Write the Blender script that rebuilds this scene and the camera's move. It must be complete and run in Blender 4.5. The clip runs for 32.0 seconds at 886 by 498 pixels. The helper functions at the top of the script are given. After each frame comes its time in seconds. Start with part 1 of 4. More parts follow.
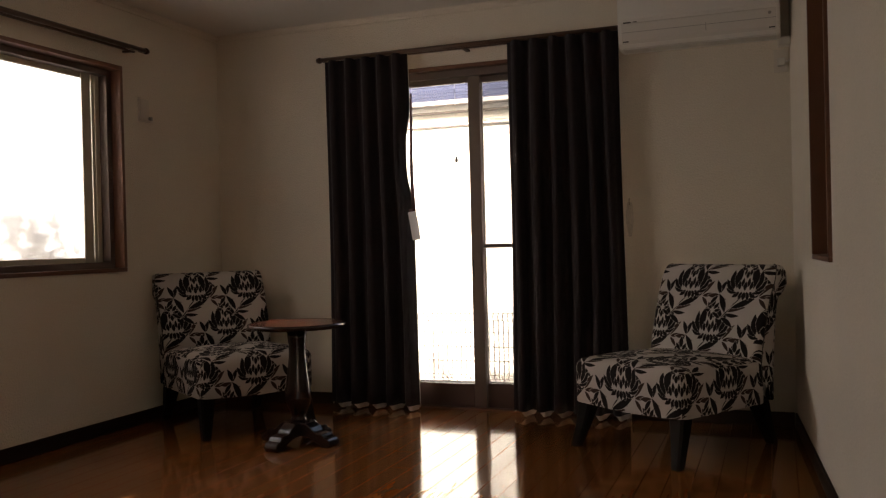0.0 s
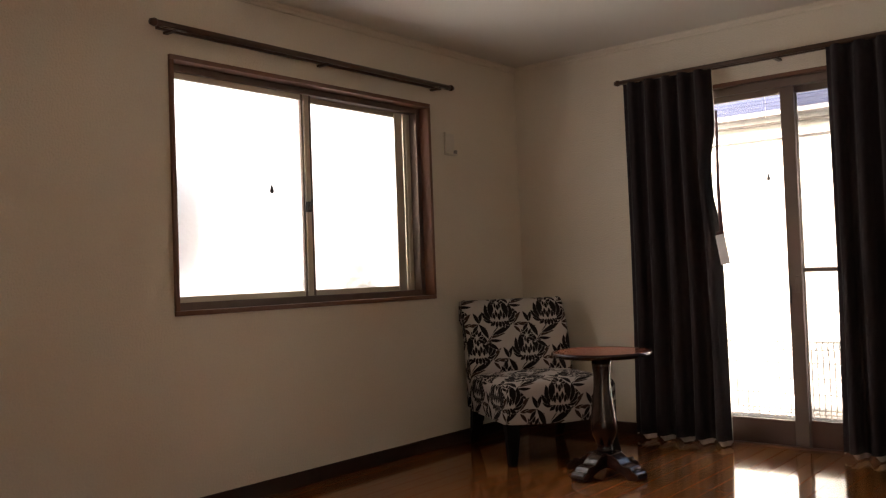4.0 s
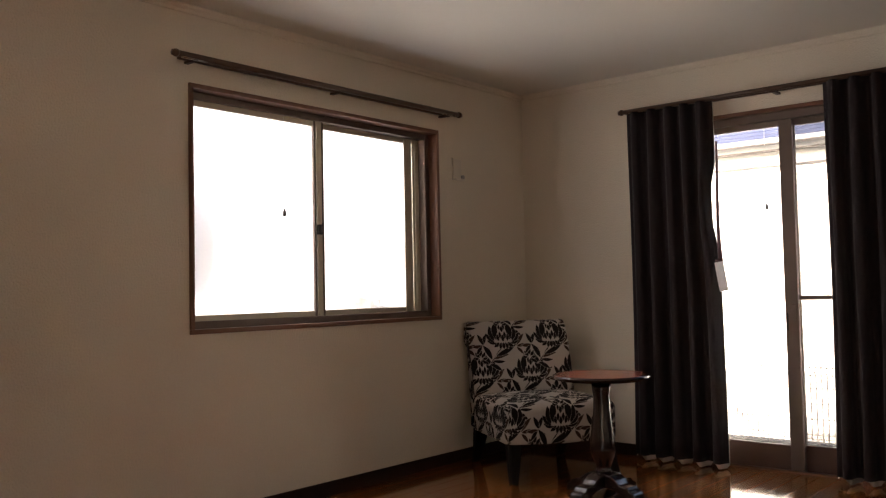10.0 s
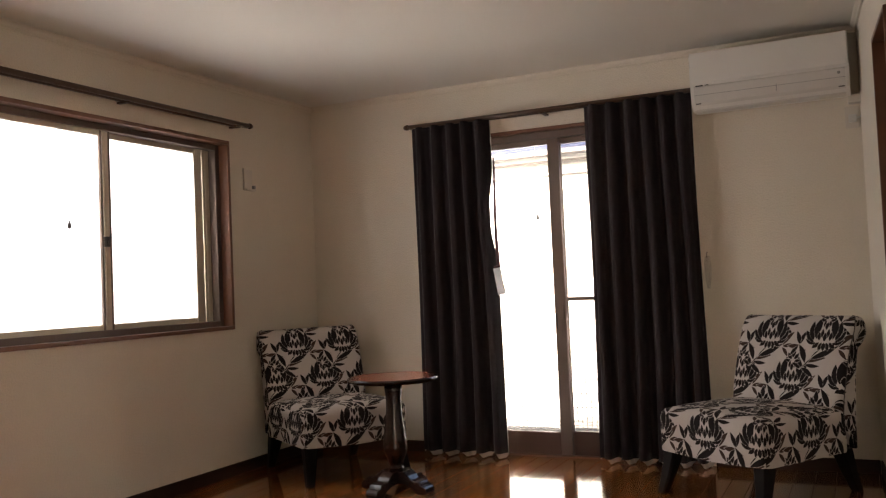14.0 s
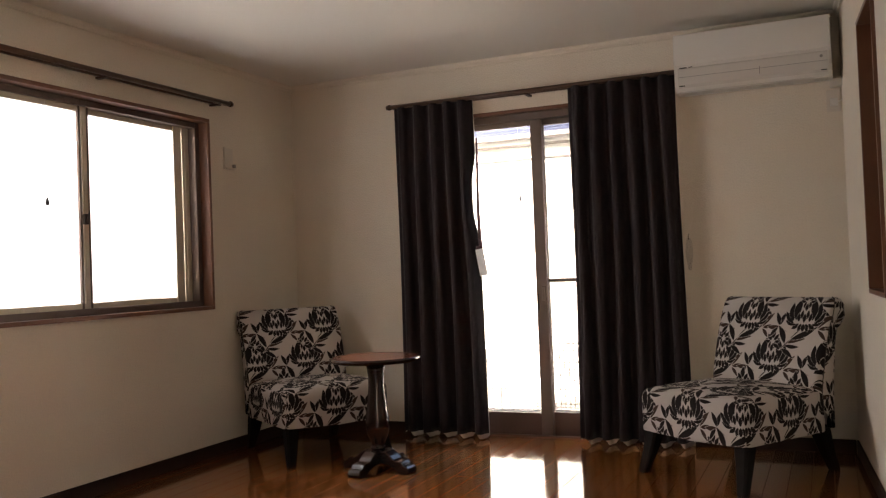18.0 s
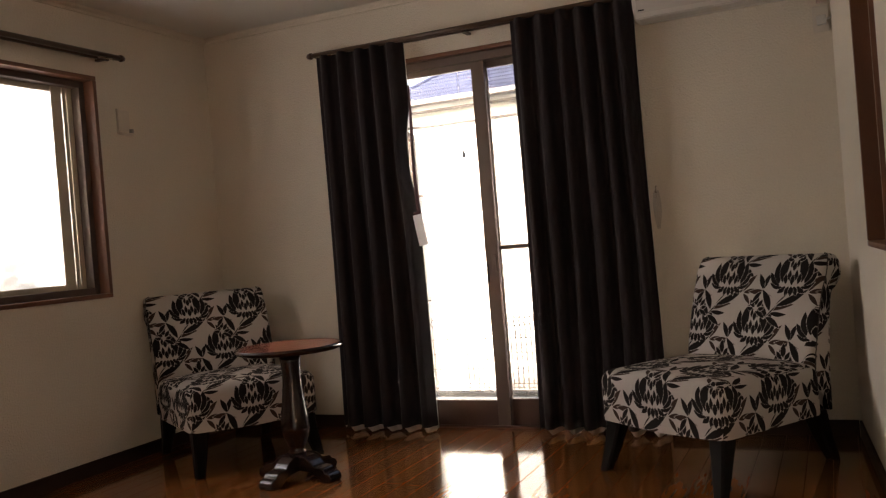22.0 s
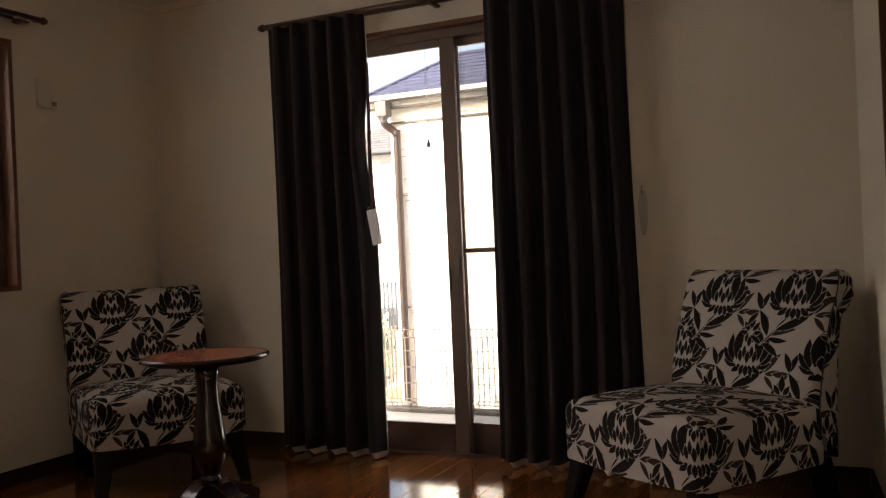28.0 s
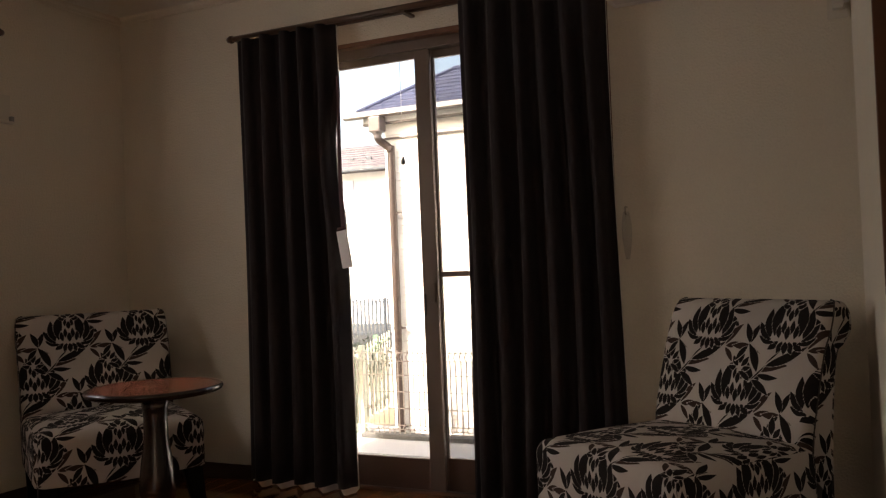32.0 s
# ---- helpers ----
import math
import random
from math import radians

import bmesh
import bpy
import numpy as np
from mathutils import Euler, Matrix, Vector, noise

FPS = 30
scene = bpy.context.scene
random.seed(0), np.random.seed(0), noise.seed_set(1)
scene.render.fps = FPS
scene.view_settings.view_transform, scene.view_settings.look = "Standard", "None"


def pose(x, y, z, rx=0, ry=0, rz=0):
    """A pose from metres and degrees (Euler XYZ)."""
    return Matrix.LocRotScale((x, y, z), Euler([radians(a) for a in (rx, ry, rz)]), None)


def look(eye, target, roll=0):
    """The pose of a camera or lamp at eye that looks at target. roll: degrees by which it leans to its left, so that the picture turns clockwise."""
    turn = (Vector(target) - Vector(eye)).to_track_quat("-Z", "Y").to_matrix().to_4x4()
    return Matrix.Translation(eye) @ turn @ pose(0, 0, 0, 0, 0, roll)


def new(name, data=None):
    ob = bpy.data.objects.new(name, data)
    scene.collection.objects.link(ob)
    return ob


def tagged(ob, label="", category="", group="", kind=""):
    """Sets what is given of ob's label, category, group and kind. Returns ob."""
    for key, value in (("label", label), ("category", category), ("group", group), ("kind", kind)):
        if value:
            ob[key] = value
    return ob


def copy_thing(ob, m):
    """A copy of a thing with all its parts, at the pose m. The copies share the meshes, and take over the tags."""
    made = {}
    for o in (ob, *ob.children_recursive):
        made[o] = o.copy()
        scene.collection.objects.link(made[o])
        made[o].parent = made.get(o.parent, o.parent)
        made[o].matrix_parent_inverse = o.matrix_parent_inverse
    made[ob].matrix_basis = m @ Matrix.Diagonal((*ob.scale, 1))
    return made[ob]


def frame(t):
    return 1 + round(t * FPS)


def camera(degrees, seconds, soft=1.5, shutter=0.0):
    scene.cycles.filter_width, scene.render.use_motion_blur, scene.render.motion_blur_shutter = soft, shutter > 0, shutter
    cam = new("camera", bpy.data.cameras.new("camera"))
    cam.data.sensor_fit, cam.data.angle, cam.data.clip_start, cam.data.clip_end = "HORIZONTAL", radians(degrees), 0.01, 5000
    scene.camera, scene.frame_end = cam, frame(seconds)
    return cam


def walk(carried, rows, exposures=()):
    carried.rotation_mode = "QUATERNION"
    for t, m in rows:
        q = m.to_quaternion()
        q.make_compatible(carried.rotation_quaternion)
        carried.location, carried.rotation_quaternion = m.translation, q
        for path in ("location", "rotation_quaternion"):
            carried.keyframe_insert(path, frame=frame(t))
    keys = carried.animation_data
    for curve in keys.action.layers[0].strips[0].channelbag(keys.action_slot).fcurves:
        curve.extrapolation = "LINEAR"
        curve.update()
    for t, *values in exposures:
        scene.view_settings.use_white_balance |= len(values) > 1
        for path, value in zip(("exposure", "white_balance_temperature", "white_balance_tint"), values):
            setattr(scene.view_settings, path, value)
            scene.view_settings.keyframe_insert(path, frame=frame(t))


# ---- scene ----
cam = camera(54.0, 32.0, soft=1.25)
PATH = [
    (0, (0.168, 0.488, 1.007), (-0.546, 2.356, 0.994), -1.4),
    (0.5, (0.187, 0.494, 1.04), (-0.615, 2.326, 1.019), -1.6),
    (1, (0.147, 0.468, 1.061), (-0.714, 2.273, 1.043), -1.3),
    (1.5, (0.132, 0.475, 1.052), (-0.821, 2.233, 1.051), -1.7),
    (2, (0.13, 0.496, 1.036), (-0.907, 2.206, 1.061), -1.8),
    (2.5, (0.122, 0.497, 1.045), (-0.978, 2.166, 1.077), -1.7),
    (3, (0.119, 0.506, 1.037), (-1.043, 2.133, 1.081), -1.7),
    (3.5, (0.099, 0.506, 1.036), (-1.124, 2.088, 1.086), -1.9),
    (5.5, (0.041, 0.497, 1.03), (-1.377, 1.906, 1.103), -2.3),
    (6, (0.038, 0.481, 1.052), (-1.424, 1.844, 1.121), -2.3),
    (6.5, (0.007, 0.475, 1.041), (-1.497, 1.791, 1.122), -2.2),
    (7, (0.008, 0.461, 1.032), (-1.527, 1.739, 1.12), -1.9),
    (7.5, (0.023, 0.458, 1.034), (-1.526, 1.719, 1.129), -1.7),
    (8, (0.028, 0.461, 1.034), (-1.51, 1.735, 1.132), -1.4),
    (8.5, (0.035, 0.464, 1.033), (-1.475, 1.773, 1.129), -1.1),
    (9, (0.077, 0.433, 1.056), (-1.307, 1.874, 1.144), -1.0),
    (9.5, (0.138, 0.416, 1.075), (-1.205, 1.897, 1.163), -0.8),
    (10, (0.174, 0.396, 1.072), (-1.114, 1.923, 1.166), -1.2),
    (10.5, (0.222, 0.376, 1.054), (-1.008, 1.951, 1.149), -0.6),
    (11, (0.192, 0.323, 1.069), (-0.922, 1.981, 1.166), -1.8),
    (11.5, (0.209, 0.277, 1.108), (-0.859, 1.966, 1.196), -2.7),
    (12, (0.183, 0.231, 1.11), (-0.841, 1.947, 1.191), -1.4),
    (12.5, (0.17, 0.196, 1.108), (-0.773, 1.958, 1.187), -1.4),
    (13, (0.182, 0.199, 1.096), (-0.721, 1.982, 1.181), -2.2),
    (13.5, (0.202, 0.186, 1.104), (-0.674, 1.982, 1.184), -2.7),
    (14, (0.217, 0.192, 1.104), (-0.648, 1.993, 1.188), -2.5),
    (14.5, (0.212, 0.193, 1.101), (-0.643, 1.999, 1.189), -2.5),
    (16.5, (0.209, 0.216, 1.098), (-0.641, 2.025, 1.158), -2.6),
    (17, (0.202, 0.208, 1.096), (-0.642, 2.02, 1.148), -2.8),
    (17.5, (0.193, 0.196, 1.098), (-0.642, 2.013, 1.143), -2.7),
    (18, (0.165, 0.186, 1.078), (-0.649, 2.013, 1.126), -2.2),
    (18.5, (0.161, 0.253, 1.086), (-0.623, 2.092, 1.132), -2.6),
    (19, (0.165, 0.367, 1.071), (-0.595, 2.217, 1.123), -2.9),
    (19.5, (0.246, 0.484, 1.095), (-0.533, 2.325, 1.12), -2.9),
    (20, (0.201, 0.577, 1.087), (-0.585, 2.416, 1.1), -2.6),
    (20.5, (0.145, 0.7, 1.049), (-0.654, 2.534, 1.062), -3.1),
    (21, (0.153, 0.789, 1.044), (-0.646, 2.622, 1.045), -3.5),
    (21.5, (0.191, 0.906, 1.044), (-0.617, 2.735, 1.037), -3.5),
    (22, (0.214, 1.015, 1.036), (-0.612, 2.837, 1.022), -4.6),
    (22.5, (0.185, 1.095, 1.043), (-0.653, 2.911, 1.019), -4.0),
    (23, (0.136, 1.223, 1.043), (-0.706, 3.037, 1.011), -3.6),
    (23.5, (0.138, 1.299, 1.02), (-0.705, 3.112, 0.992), -3.6),
    (24, (0.15, 1.385, 1.012), (-0.691, 3.199, 0.978), -3.8),
    (24.5, (0.176, 1.45, 1.016), (-0.668, 3.262, 0.981), -4.2),
    (25, (0.19, 1.503, 1.019), (-0.658, 3.314, 0.98), -4.2),
    (25.5, (0.208, 1.545, 1.024), (-0.647, 3.352, 0.978), -3.9),
    (27.5, (0.223, 1.636, 1.011), (-0.618, 3.45, 1.006), -3.7),
    (28, (0.209, 1.645, 0.994), (-0.638, 3.457, 0.996), -2.5),
    (28.5, (0.197, 1.638, 0.981), (-0.651, 3.449, 1.015), -1.9),
    (29, (0.214, 1.649, 0.991), (-0.644, 3.455, 1.057), -2.7),
    (29.5, (0.222, 1.64, 1.0), (-0.637, 3.445, 1.074), -3.3),
    (30, (0.24, 1.676, 1.001), (-0.628, 3.475, 1.085), -3.0),
    (30.5, (0.258, 1.695, 1.033), (-0.609, 3.496, 1.115), -3.1),
    (31, (0.275, 1.731, 1.056), (-0.591, 3.531, 1.139), -4.0),
    (31.5, (0.301, 1.811, 1.065), (-0.572, 3.609, 1.142), -2.8),
    (32, (0.272, 1.943, 1.027), (-0.604, 3.741, 1.064), -2.3),
]
EXPOSURES = [(t, ev + 0.43, k + 250, 17) for t, ev, k in ((0, 1.62, 7500), (3, 2.10, 7400), (6, 2.42, 7000), (7.5, 2.2, 7000), (9, 2.1, 7000), (11, 2.60, 7000), (13, 2.73, 7000), (17, 2.71, 7000), (19, 2.60, 7100), (21, 2.44, 7200), (22, 2.32, 7300), (23, 1.95, 7500), (32, 1.68, 7500))]
walk(cam, [(t, look(eye, target, roll)) for t, eye, target, roll in PATH], EXPOSURES)


# ---- world and sun ----
SUN_WAY = Vector((1.0, 1.88, -1.62)).normalized()
world = bpy.data.worlds.new("sky")
scene.world = world
world.use_nodes = True
wn = world.node_tree.nodes
sky = wn.new("ShaderNodeTexSky")
sky.sky_type, sky.sun_disc = "NISHITA", False
sky.sun_elevation = math.asin(-SUN_WAY.z)
sky.sun_rotation = math.atan2(-SUN_WAY.x, -SUN_WAY.y)
sky.dust_density = 6.0
world.node_tree.links.new(sky.outputs[0], wn["Background"].inputs[0])
wn["Background"].inputs[1].default_value = 0.17
sun = new("sun", bpy.data.lights.new("sun", "SUN"))
sun.data.energy, sun.data.angle, sun.data.color = 4.0, radians(0.53), (1.0, 0.965, 0.92)
sun.matrix_world = look((-8, -14, 16), Vector((-8, -14, 16)) + SUN_WAY)



def window_light(name, place, target, w, h, watts, colour):
    """Daylight of the sky in a window's opening, real or added."""
    l = bpy.data.lights.new(name, "AREA")
    l.shape, l.size, l.size_y, l.energy, l.color = "RECTANGLE", w, h, watts, colour
    ob = new(name, l)
    ob.matrix_world = look(place, target)
    return ob


window_light("window_daylight", (-3.80, 3.59, 1.45), (0, 3.59, 0.9), 2.30, 1.50, 5.4, (0.93, 0.965, 1.0))
# added fill lamp at the invented rear opening, brightens the room from behind
window_light("rear_fill", (1.3, -3.10, 1.40), (-0.6, 1.0, 1.40), 1.30, 1.00, 0.30, (1.0, 0.92, 0.84))


# ---- materials ----
def mat(name, base, rough=0.5, metal=0.0, vary=0.12, scale=6.0, fine=120.0, bump=0.05, spec=0.5, coat=0.0, stretch=(1, 1, 1), per_object=0.0, tint=None):
    """A surface with two scales of noise in its colour, its gloss and its relief."""
    m = bpy.data.materials.new(name)
    m.use_nodes = True
    nt = m.node_tree
    b = nt.nodes["Principled BSDF"]
    tc = nt.nodes.new("ShaderNodeTexCoord")
    mp = nt.nodes.new("ShaderNodeMapping")
    mp.inputs["Scale"].default_value = stretch
    nt.links.new(tc.outputs["Object"], mp.inputs[0])
    big, small = nt.nodes.new("ShaderNodeTexNoise"), nt.nodes.new("ShaderNodeTexNoise")
    for n, sc in ((big, scale), (small, fine)):
        n.inputs["Scale"].default_value, n.inputs["Detail"].default_value = sc, 4.0
        nt.links.new(mp.outputs[0], n.inputs[0])
    add = nt.nodes.new("ShaderNodeMath")
    add.operation = "MULTIPLY_ADD"
    add.inputs[1].default_value = 0.55
    nt.links.new(small.outputs[0], add.inputs[0])
    half = nt.nodes.new("ShaderNodeMath")
    half.operation, half.inputs[1].default_value = "MULTIPLY", 0.45
    nt.links.new(big.outputs[0], half.inputs[0])
    nt.links.new(half.outputs[0], add.inputs[2])
    ramp = nt.nodes.new("ShaderNodeMix")
    ramp.data_type = "RGBA"
    dark = tint or tuple(c * (1 - vary) for c in base)
    ramp.inputs[6].default_value = (*dark, 1)
    ramp.inputs[7].default_value = (*[min(1, c * (1 + vary)) for c in base], 1)
    nt.links.new(add.outputs[0], ramp.inputs[0])
    out = ramp.outputs[2]
    if per_object:
        info, hsv = nt.nodes.new("ShaderNodeObjectInfo"), nt.nodes.new("ShaderNodeHueSaturation")
        rng = nt.nodes.new("ShaderNodeMapRange")
        rng.inputs[3].default_value, rng.inputs[4].default_value = 1 - per_object, 1 + per_object
        nt.links.new(info.outputs["Random"], rng.inputs[0])
        nt.links.new(rng.outputs[0], hsv.inputs["Value"])
        nt.links.new(out, hsv.inputs["Color"])
        out = hsv.outputs[0]
    nt.links.new(out, b.inputs["Base Color"])
    rr = nt.nodes.new("ShaderNodeMapRange")
    rr.inputs[3].default_value, rr.inputs[4].default_value = max(0.02, rough * 0.85), min(1, rough * 1.15)
    nt.links.new(big.outputs[0], rr.inputs[0])
    nt.links.new(rr.outputs[0], b.inputs["Roughness"])
    b.inputs["Metallic"].default_value = metal
    b.inputs["Specular IOR Level"].default_value = spec
    b.inputs["Coat Weight"].default_value = coat
    b.inputs["Coat Roughness"].default_value = 0.05
    if bump:
        bp = nt.nodes.new("ShaderNodeBump")
        bp.inputs["Strength"].default_value, bp.inputs["Distance"].default_value = bump, 0.004
        nt.links.new(small.outputs[0], bp.inputs["Height"])
        nt.links.new(bp.outputs[0], b.inputs["Normal"])
    return m


def glass(name, rough=0.0, frost=0.0, tint=(1, 1, 1)):
    """A thin pane: clear, or patterned and scattering."""
    m = bpy.data.materials.new(name)
    m.use_nodes = True
    nt = m.node_tree
    nt.nodes.remove(nt.nodes["Principled BSDF"])
    out = nt.nodes["Material Output"]
    gloss = nt.nodes.new("ShaderNodeBsdfGlossy")
    gloss.inputs["Roughness"].default_value = 0.03 + rough
    if frost:
        ref = nt.nodes.new("ShaderNodeBsdfRefraction")
        ref.inputs["IOR"].default_value, ref.inputs["Roughness"].default_value = 1.12, rough
        ref.inputs["Color"].default_value = (*tint, 1)
        noise_tex, bp = nt.nodes.new("ShaderNodeTexNoise"), nt.nodes.new("ShaderNodeBump")
        noise_tex.inputs["Scale"].default_value = 70
        tc = nt.nodes.new("ShaderNodeTexCoord")
        nt.links.new(tc.outputs["Object"], noise_tex.inputs[0])
        bp.inputs["Strength"].default_value, bp.inputs["Distance"].default_value = 0.5, 0.003
        nt.links.new(noise_tex.outputs[0], bp.inputs["Height"])
        nt.links.new(bp.outputs[0], ref.inputs["Normal"])
        tr = nt.nodes.new("ShaderNodeBsdfTranslucent")
        tr.inputs["Color"].default_value = (*tint, 1)
        thru = nt.nodes.new("ShaderNodeMixShader")
        thru.inputs[0].default_value = frost
        nt.links.new(ref.outputs[0], thru.inputs[1])
        nt.links.new(tr.outputs[0], thru.inputs[2])
    else:
        thru = nt.nodes.new("ShaderNodeBsdfTransparent")
        thru.inputs["Color"].default_value = (*tint, 1)
    mix, fres = nt.nodes.new("ShaderNodeMixShader"), nt.nodes.new("ShaderNodeFresnel")
    fres.inputs["IOR"].default_value = 1.45
    nt.links.new(fres.outputs[0], mix.inputs[0])
    nt.links.new(thru.outputs[0], mix.inputs[1])
    nt.links.new(gloss.outputs[0], mix.inputs[2])
    nt.links.new(mix.outputs[0], out.inputs[0])
    return m


PAPER = mat("ivory_wallpaper", (0.735, 0.665, 0.56), 0.85, vary=0.13, scale=2.2, fine=110, bump=1.0, spec=0.25)
CEILING = mat("white_ceiling_paper", (0.74, 0.70, 0.63), 0.9, vary=0.04, scale=1.2, fine=220, bump=0.3, spec=0.2)
CASING = mat("red_brown_wood_trim", (0.165, 0.070, 0.038), 0.38, vary=0.3, scale=3, fine=60, bump=0.06, stretch=(6, 6, 1))
BASE = mat("dark_brown_skirting", (0.036, 0.019, 0.012), 0.6, spec=0.3, vary=0.25, scale=3, fine=70, bump=0.05)
BRONZE = mat("bronze_aluminium", (0.155, 0.114, 0.096), 0.48, metal=0.55, vary=0.1, scale=8, fine=200, bump=0.02)
KICK = mat("dark_bronze_aluminium", (0.098, 0.056, 0.044), 0.45, metal=0.3, vary=0.12, scale=8, fine=200, bump=0.02)
SASH = mat("sandy_aluminium", (0.55, 0.48, 0.38), 0.4, metal=0.3, vary=0.08, scale=8, fine=200, bump=0.02)
ROD = mat("dark_walnut_rod", (0.085, 0.045, 0.028), 0.32, vary=0.25, scale=4, fine=90, bump=0.04)
CURTAIN = mat("charcoal_curtain_cloth", (0.028, 0.021, 0.023), 0.85, vary=0.3, scale=25, fine=500, bump=0.35, spec=0.2)
CURTAIN.node_tree.nodes["Principled BSDF"].inputs["Sheen Weight"].default_value = 0.10
CURTAIN.node_tree.nodes["Principled BSDF"].inputs["Sheen Roughness"].default_value = 0.4
LINING = mat("pale_curtain_lining", (0.78, 0.74, 0.70), 0.8, vary=0.1, scale=20, fine=400, bump=0.2)
PLANK = mat("varnished_cherry_plank", (0.21, 0.072, 0.020), 0.115, vary=0.34, scale=3, fine=12, bump=0.0, spec=0.5, coat=0.10, stretch=(5, 0.6, 5), per_object=0.16)
JOINT = mat("dark_floor_joint", (0.05, 0.02, 0.008), 0.5, vary=0.2)
TABLEWOOD = mat("dark_cherry_lacquer", (0.016, 0.007, 0.005), 0.24, vary=0.35, scale=5, fine=60, bump=0.02, coat=0.15, stretch=(1, 1, 6))
TABLETOP = mat("red_cherry_lacquer", (0.26, 0.052, 0.026), 0.2, vary=0.3, scale=4, fine=60, bump=0.02, coat=0.3, stretch=(1, 6, 1))
REDLEG = mat("dark_red_brown_lacquer", (0.050, 0.010, 0.008), 0.45, vary=0.3, scale=10, fine=80, bump=0.03, coat=0.02, spec=0.25)
LEG = mat("black_stained_leg", (0.008, 0.006, 0.005), 0.65, spec=0.12, vary=0.3, scale=10, fine=80, bump=0.04)
IVORY = mat("ivory_plastic", (0.66, 0.60, 0.52), 0.45, vary=0.03, scale=4, fine=150, bump=0.02)
PLASTIC = mat("white_plastic", (0.76, 0.74, 0.70), 0.35, vary=0.03, scale=4, fine=150, bump=0.01)
GREYPLASTIC = mat("pale_grey_plastic", (0.66, 0.635, 0.595), 0.4, vary=0.04, scale=4, fine=150, bump=0.01)
DARK = mat("dark_plastic", (0.03, 0.03, 0.03), 0.4, vary=0.2)
LINEGREY = mat("grey_joint", (0.30, 0.29, 0.28), 0.5, vary=0.1)
CHROME = mat("dull_chrome", (0.6, 0.58, 0.55), 0.22, metal=1.0, vary=0.05, bump=0)
PAPERTAG = mat("silvery_paper_tag", (0.70, 0.70, 0.72), 0.3, vary=0.12, scale=40, fine=200, bump=0.2)
CORD = mat("maroon_cord", (0.06, 0.015, 0.02), 0.7, vary=0.3, scale=60, fine=300, bump=0.3)
SIDING = mat("cream_siding", (0.80, 0.785, 0.76), 0.7, vary=0.05, scale=2, fine=60, bump=0.1)
FASCIA = mat("white_fascia", (0.72, 0.73, 0.74), 0.5, vary=0.04)
GUTTER = mat("tan_gutter_plastic", (0.085, 0.072, 0.074), 0.4, vary=0.08)
PIPE = mat("brown_downpipe", (0.032, 0.019, 0.016), 0.4, vary=0.1, scale=5)
SLATE = mat("blue_grey_slate", (0.026, 0.034, 0.075), 0.9, vary=0.2, scale=5, fine=60, bump=0.3, per_object=0.12)
TILE = mat("mauve_grey_roof_tile", (0.085, 0.075, 0.09), 0.6, vary=0.2, scale=3, fine=50, bump=0.2, per_object=0.1)
PALECONCRETE = mat("whitish_concrete", (0.38, 0.375, 0.37), 0.85, vary=0.08, scale=2, fine=60, bump=0.25)
POSTGREEN = mat("pale_green_post_paint", (0.42, 0.46, 0.38), 0.5, vary=0.1)
CONCRETE = mat("grey_concrete", (0.10, 0.096, 0.092), 0.85, vary=0.12, scale=2, fine=60, bump=0.3)
GRAVEL = mat("grey_gravel_ground", (0.30, 0.28, 0.25), 0.95, vary=0.4, scale=8, fine=50, bump=1.0)
WIRE = mat("cream_coated_wire", (0.36, 0.31, 0.27), 0.4, vary=0.06)
SAND = mat("pale_sandy_ground", (0.42, 0.40, 0.30), 0.95, vary=0.2, scale=4, fine=60, bump=0.5)
BANK = mat("dark_earth_bank", (0.022, 0.025, 0.028), 0.95, vary=0.3, scale=3, fine=40, bump=0.6)
GREENWIRE = mat("green_coated_wire", (0.10, 0.22, 0.13), 0.4, vary=0.1)
STEEL = mat("blue_grey_steel_rail", (0.022, 0.034, 0.05), 0.5, metal=0.0, vary=0.1)
OLIVE = mat("yellow_green_slat", (0.80, 0.78, 0.60), 0.5, vary=0.1)
BARGREEN = mat("grey_green_bar_paint", (0.11, 0.12, 0.09), 0.5, vary=0.15)
OLIVEDARK = mat("grey_olive_post", (0.34, 0.36, 0.28), 0.5, vary=0.1)
LEAF = mat("dark_hedge_leaf", (0.010, 0.020, 0.014), 0.6, vary=0.5, scale=20, fine=60, bump=0)
PALEBLUE = mat("pale_blue_metal", (0.45, 0.47, 0.60), 0.5, vary=0.08)
DRUMBLUE = mat("weathered_blue_metal", (0.16, 0.17, 0.26), 0.5, vary=0.15)
GREYLEAF = mat("grey_green_leaf", (0.26, 0.28, 0.26), 0.6, vary=0.3, scale=20, bump=0)
SCREEN = mat("grey_insect_mesh", (0.10, 0.10, 0.10), 0.8, vary=0.1, scale=6, fine=300, bump=0)
SCREEN.node_tree.nodes["Principled BSDF"].inputs["Alpha"].default_value = 0.28
CLEAR = glass("clear_pane", tint=(0.97, 0.99, 0.98))
FROST = glass("frosted_pane", rough=0.42, frost=0.22, tint=(0.96, 0.97, 0.98))
REEDED = glass("reeded_pane", rough=0.07, frost=0.03, tint=(0.90, 0.93, 0.92))
PACKET = mat("clear_plastic_film", (0.8, 0.8, 0.82), 0.15, vary=0.1, scale=30, fine=90, bump=0.8)
PACKET.node_tree.nodes["Principled BSDF"].inputs["Alpha"].default_value = 0.22


# ---- building helpers ----
def part(name, bm, material, parent=None, label="", smooth=False):
    me = bpy.data.meshes.new(name)
    bm.to_mesh(me)
    bm.free()
    me.materials.append(material)
    if smooth:
        me.polygons.foreach_set("use_smooth", [True] * len(me.polygons))
    ob = new(name, me)
    if parent:
        ob.parent = parent
    return tagged(ob, label)


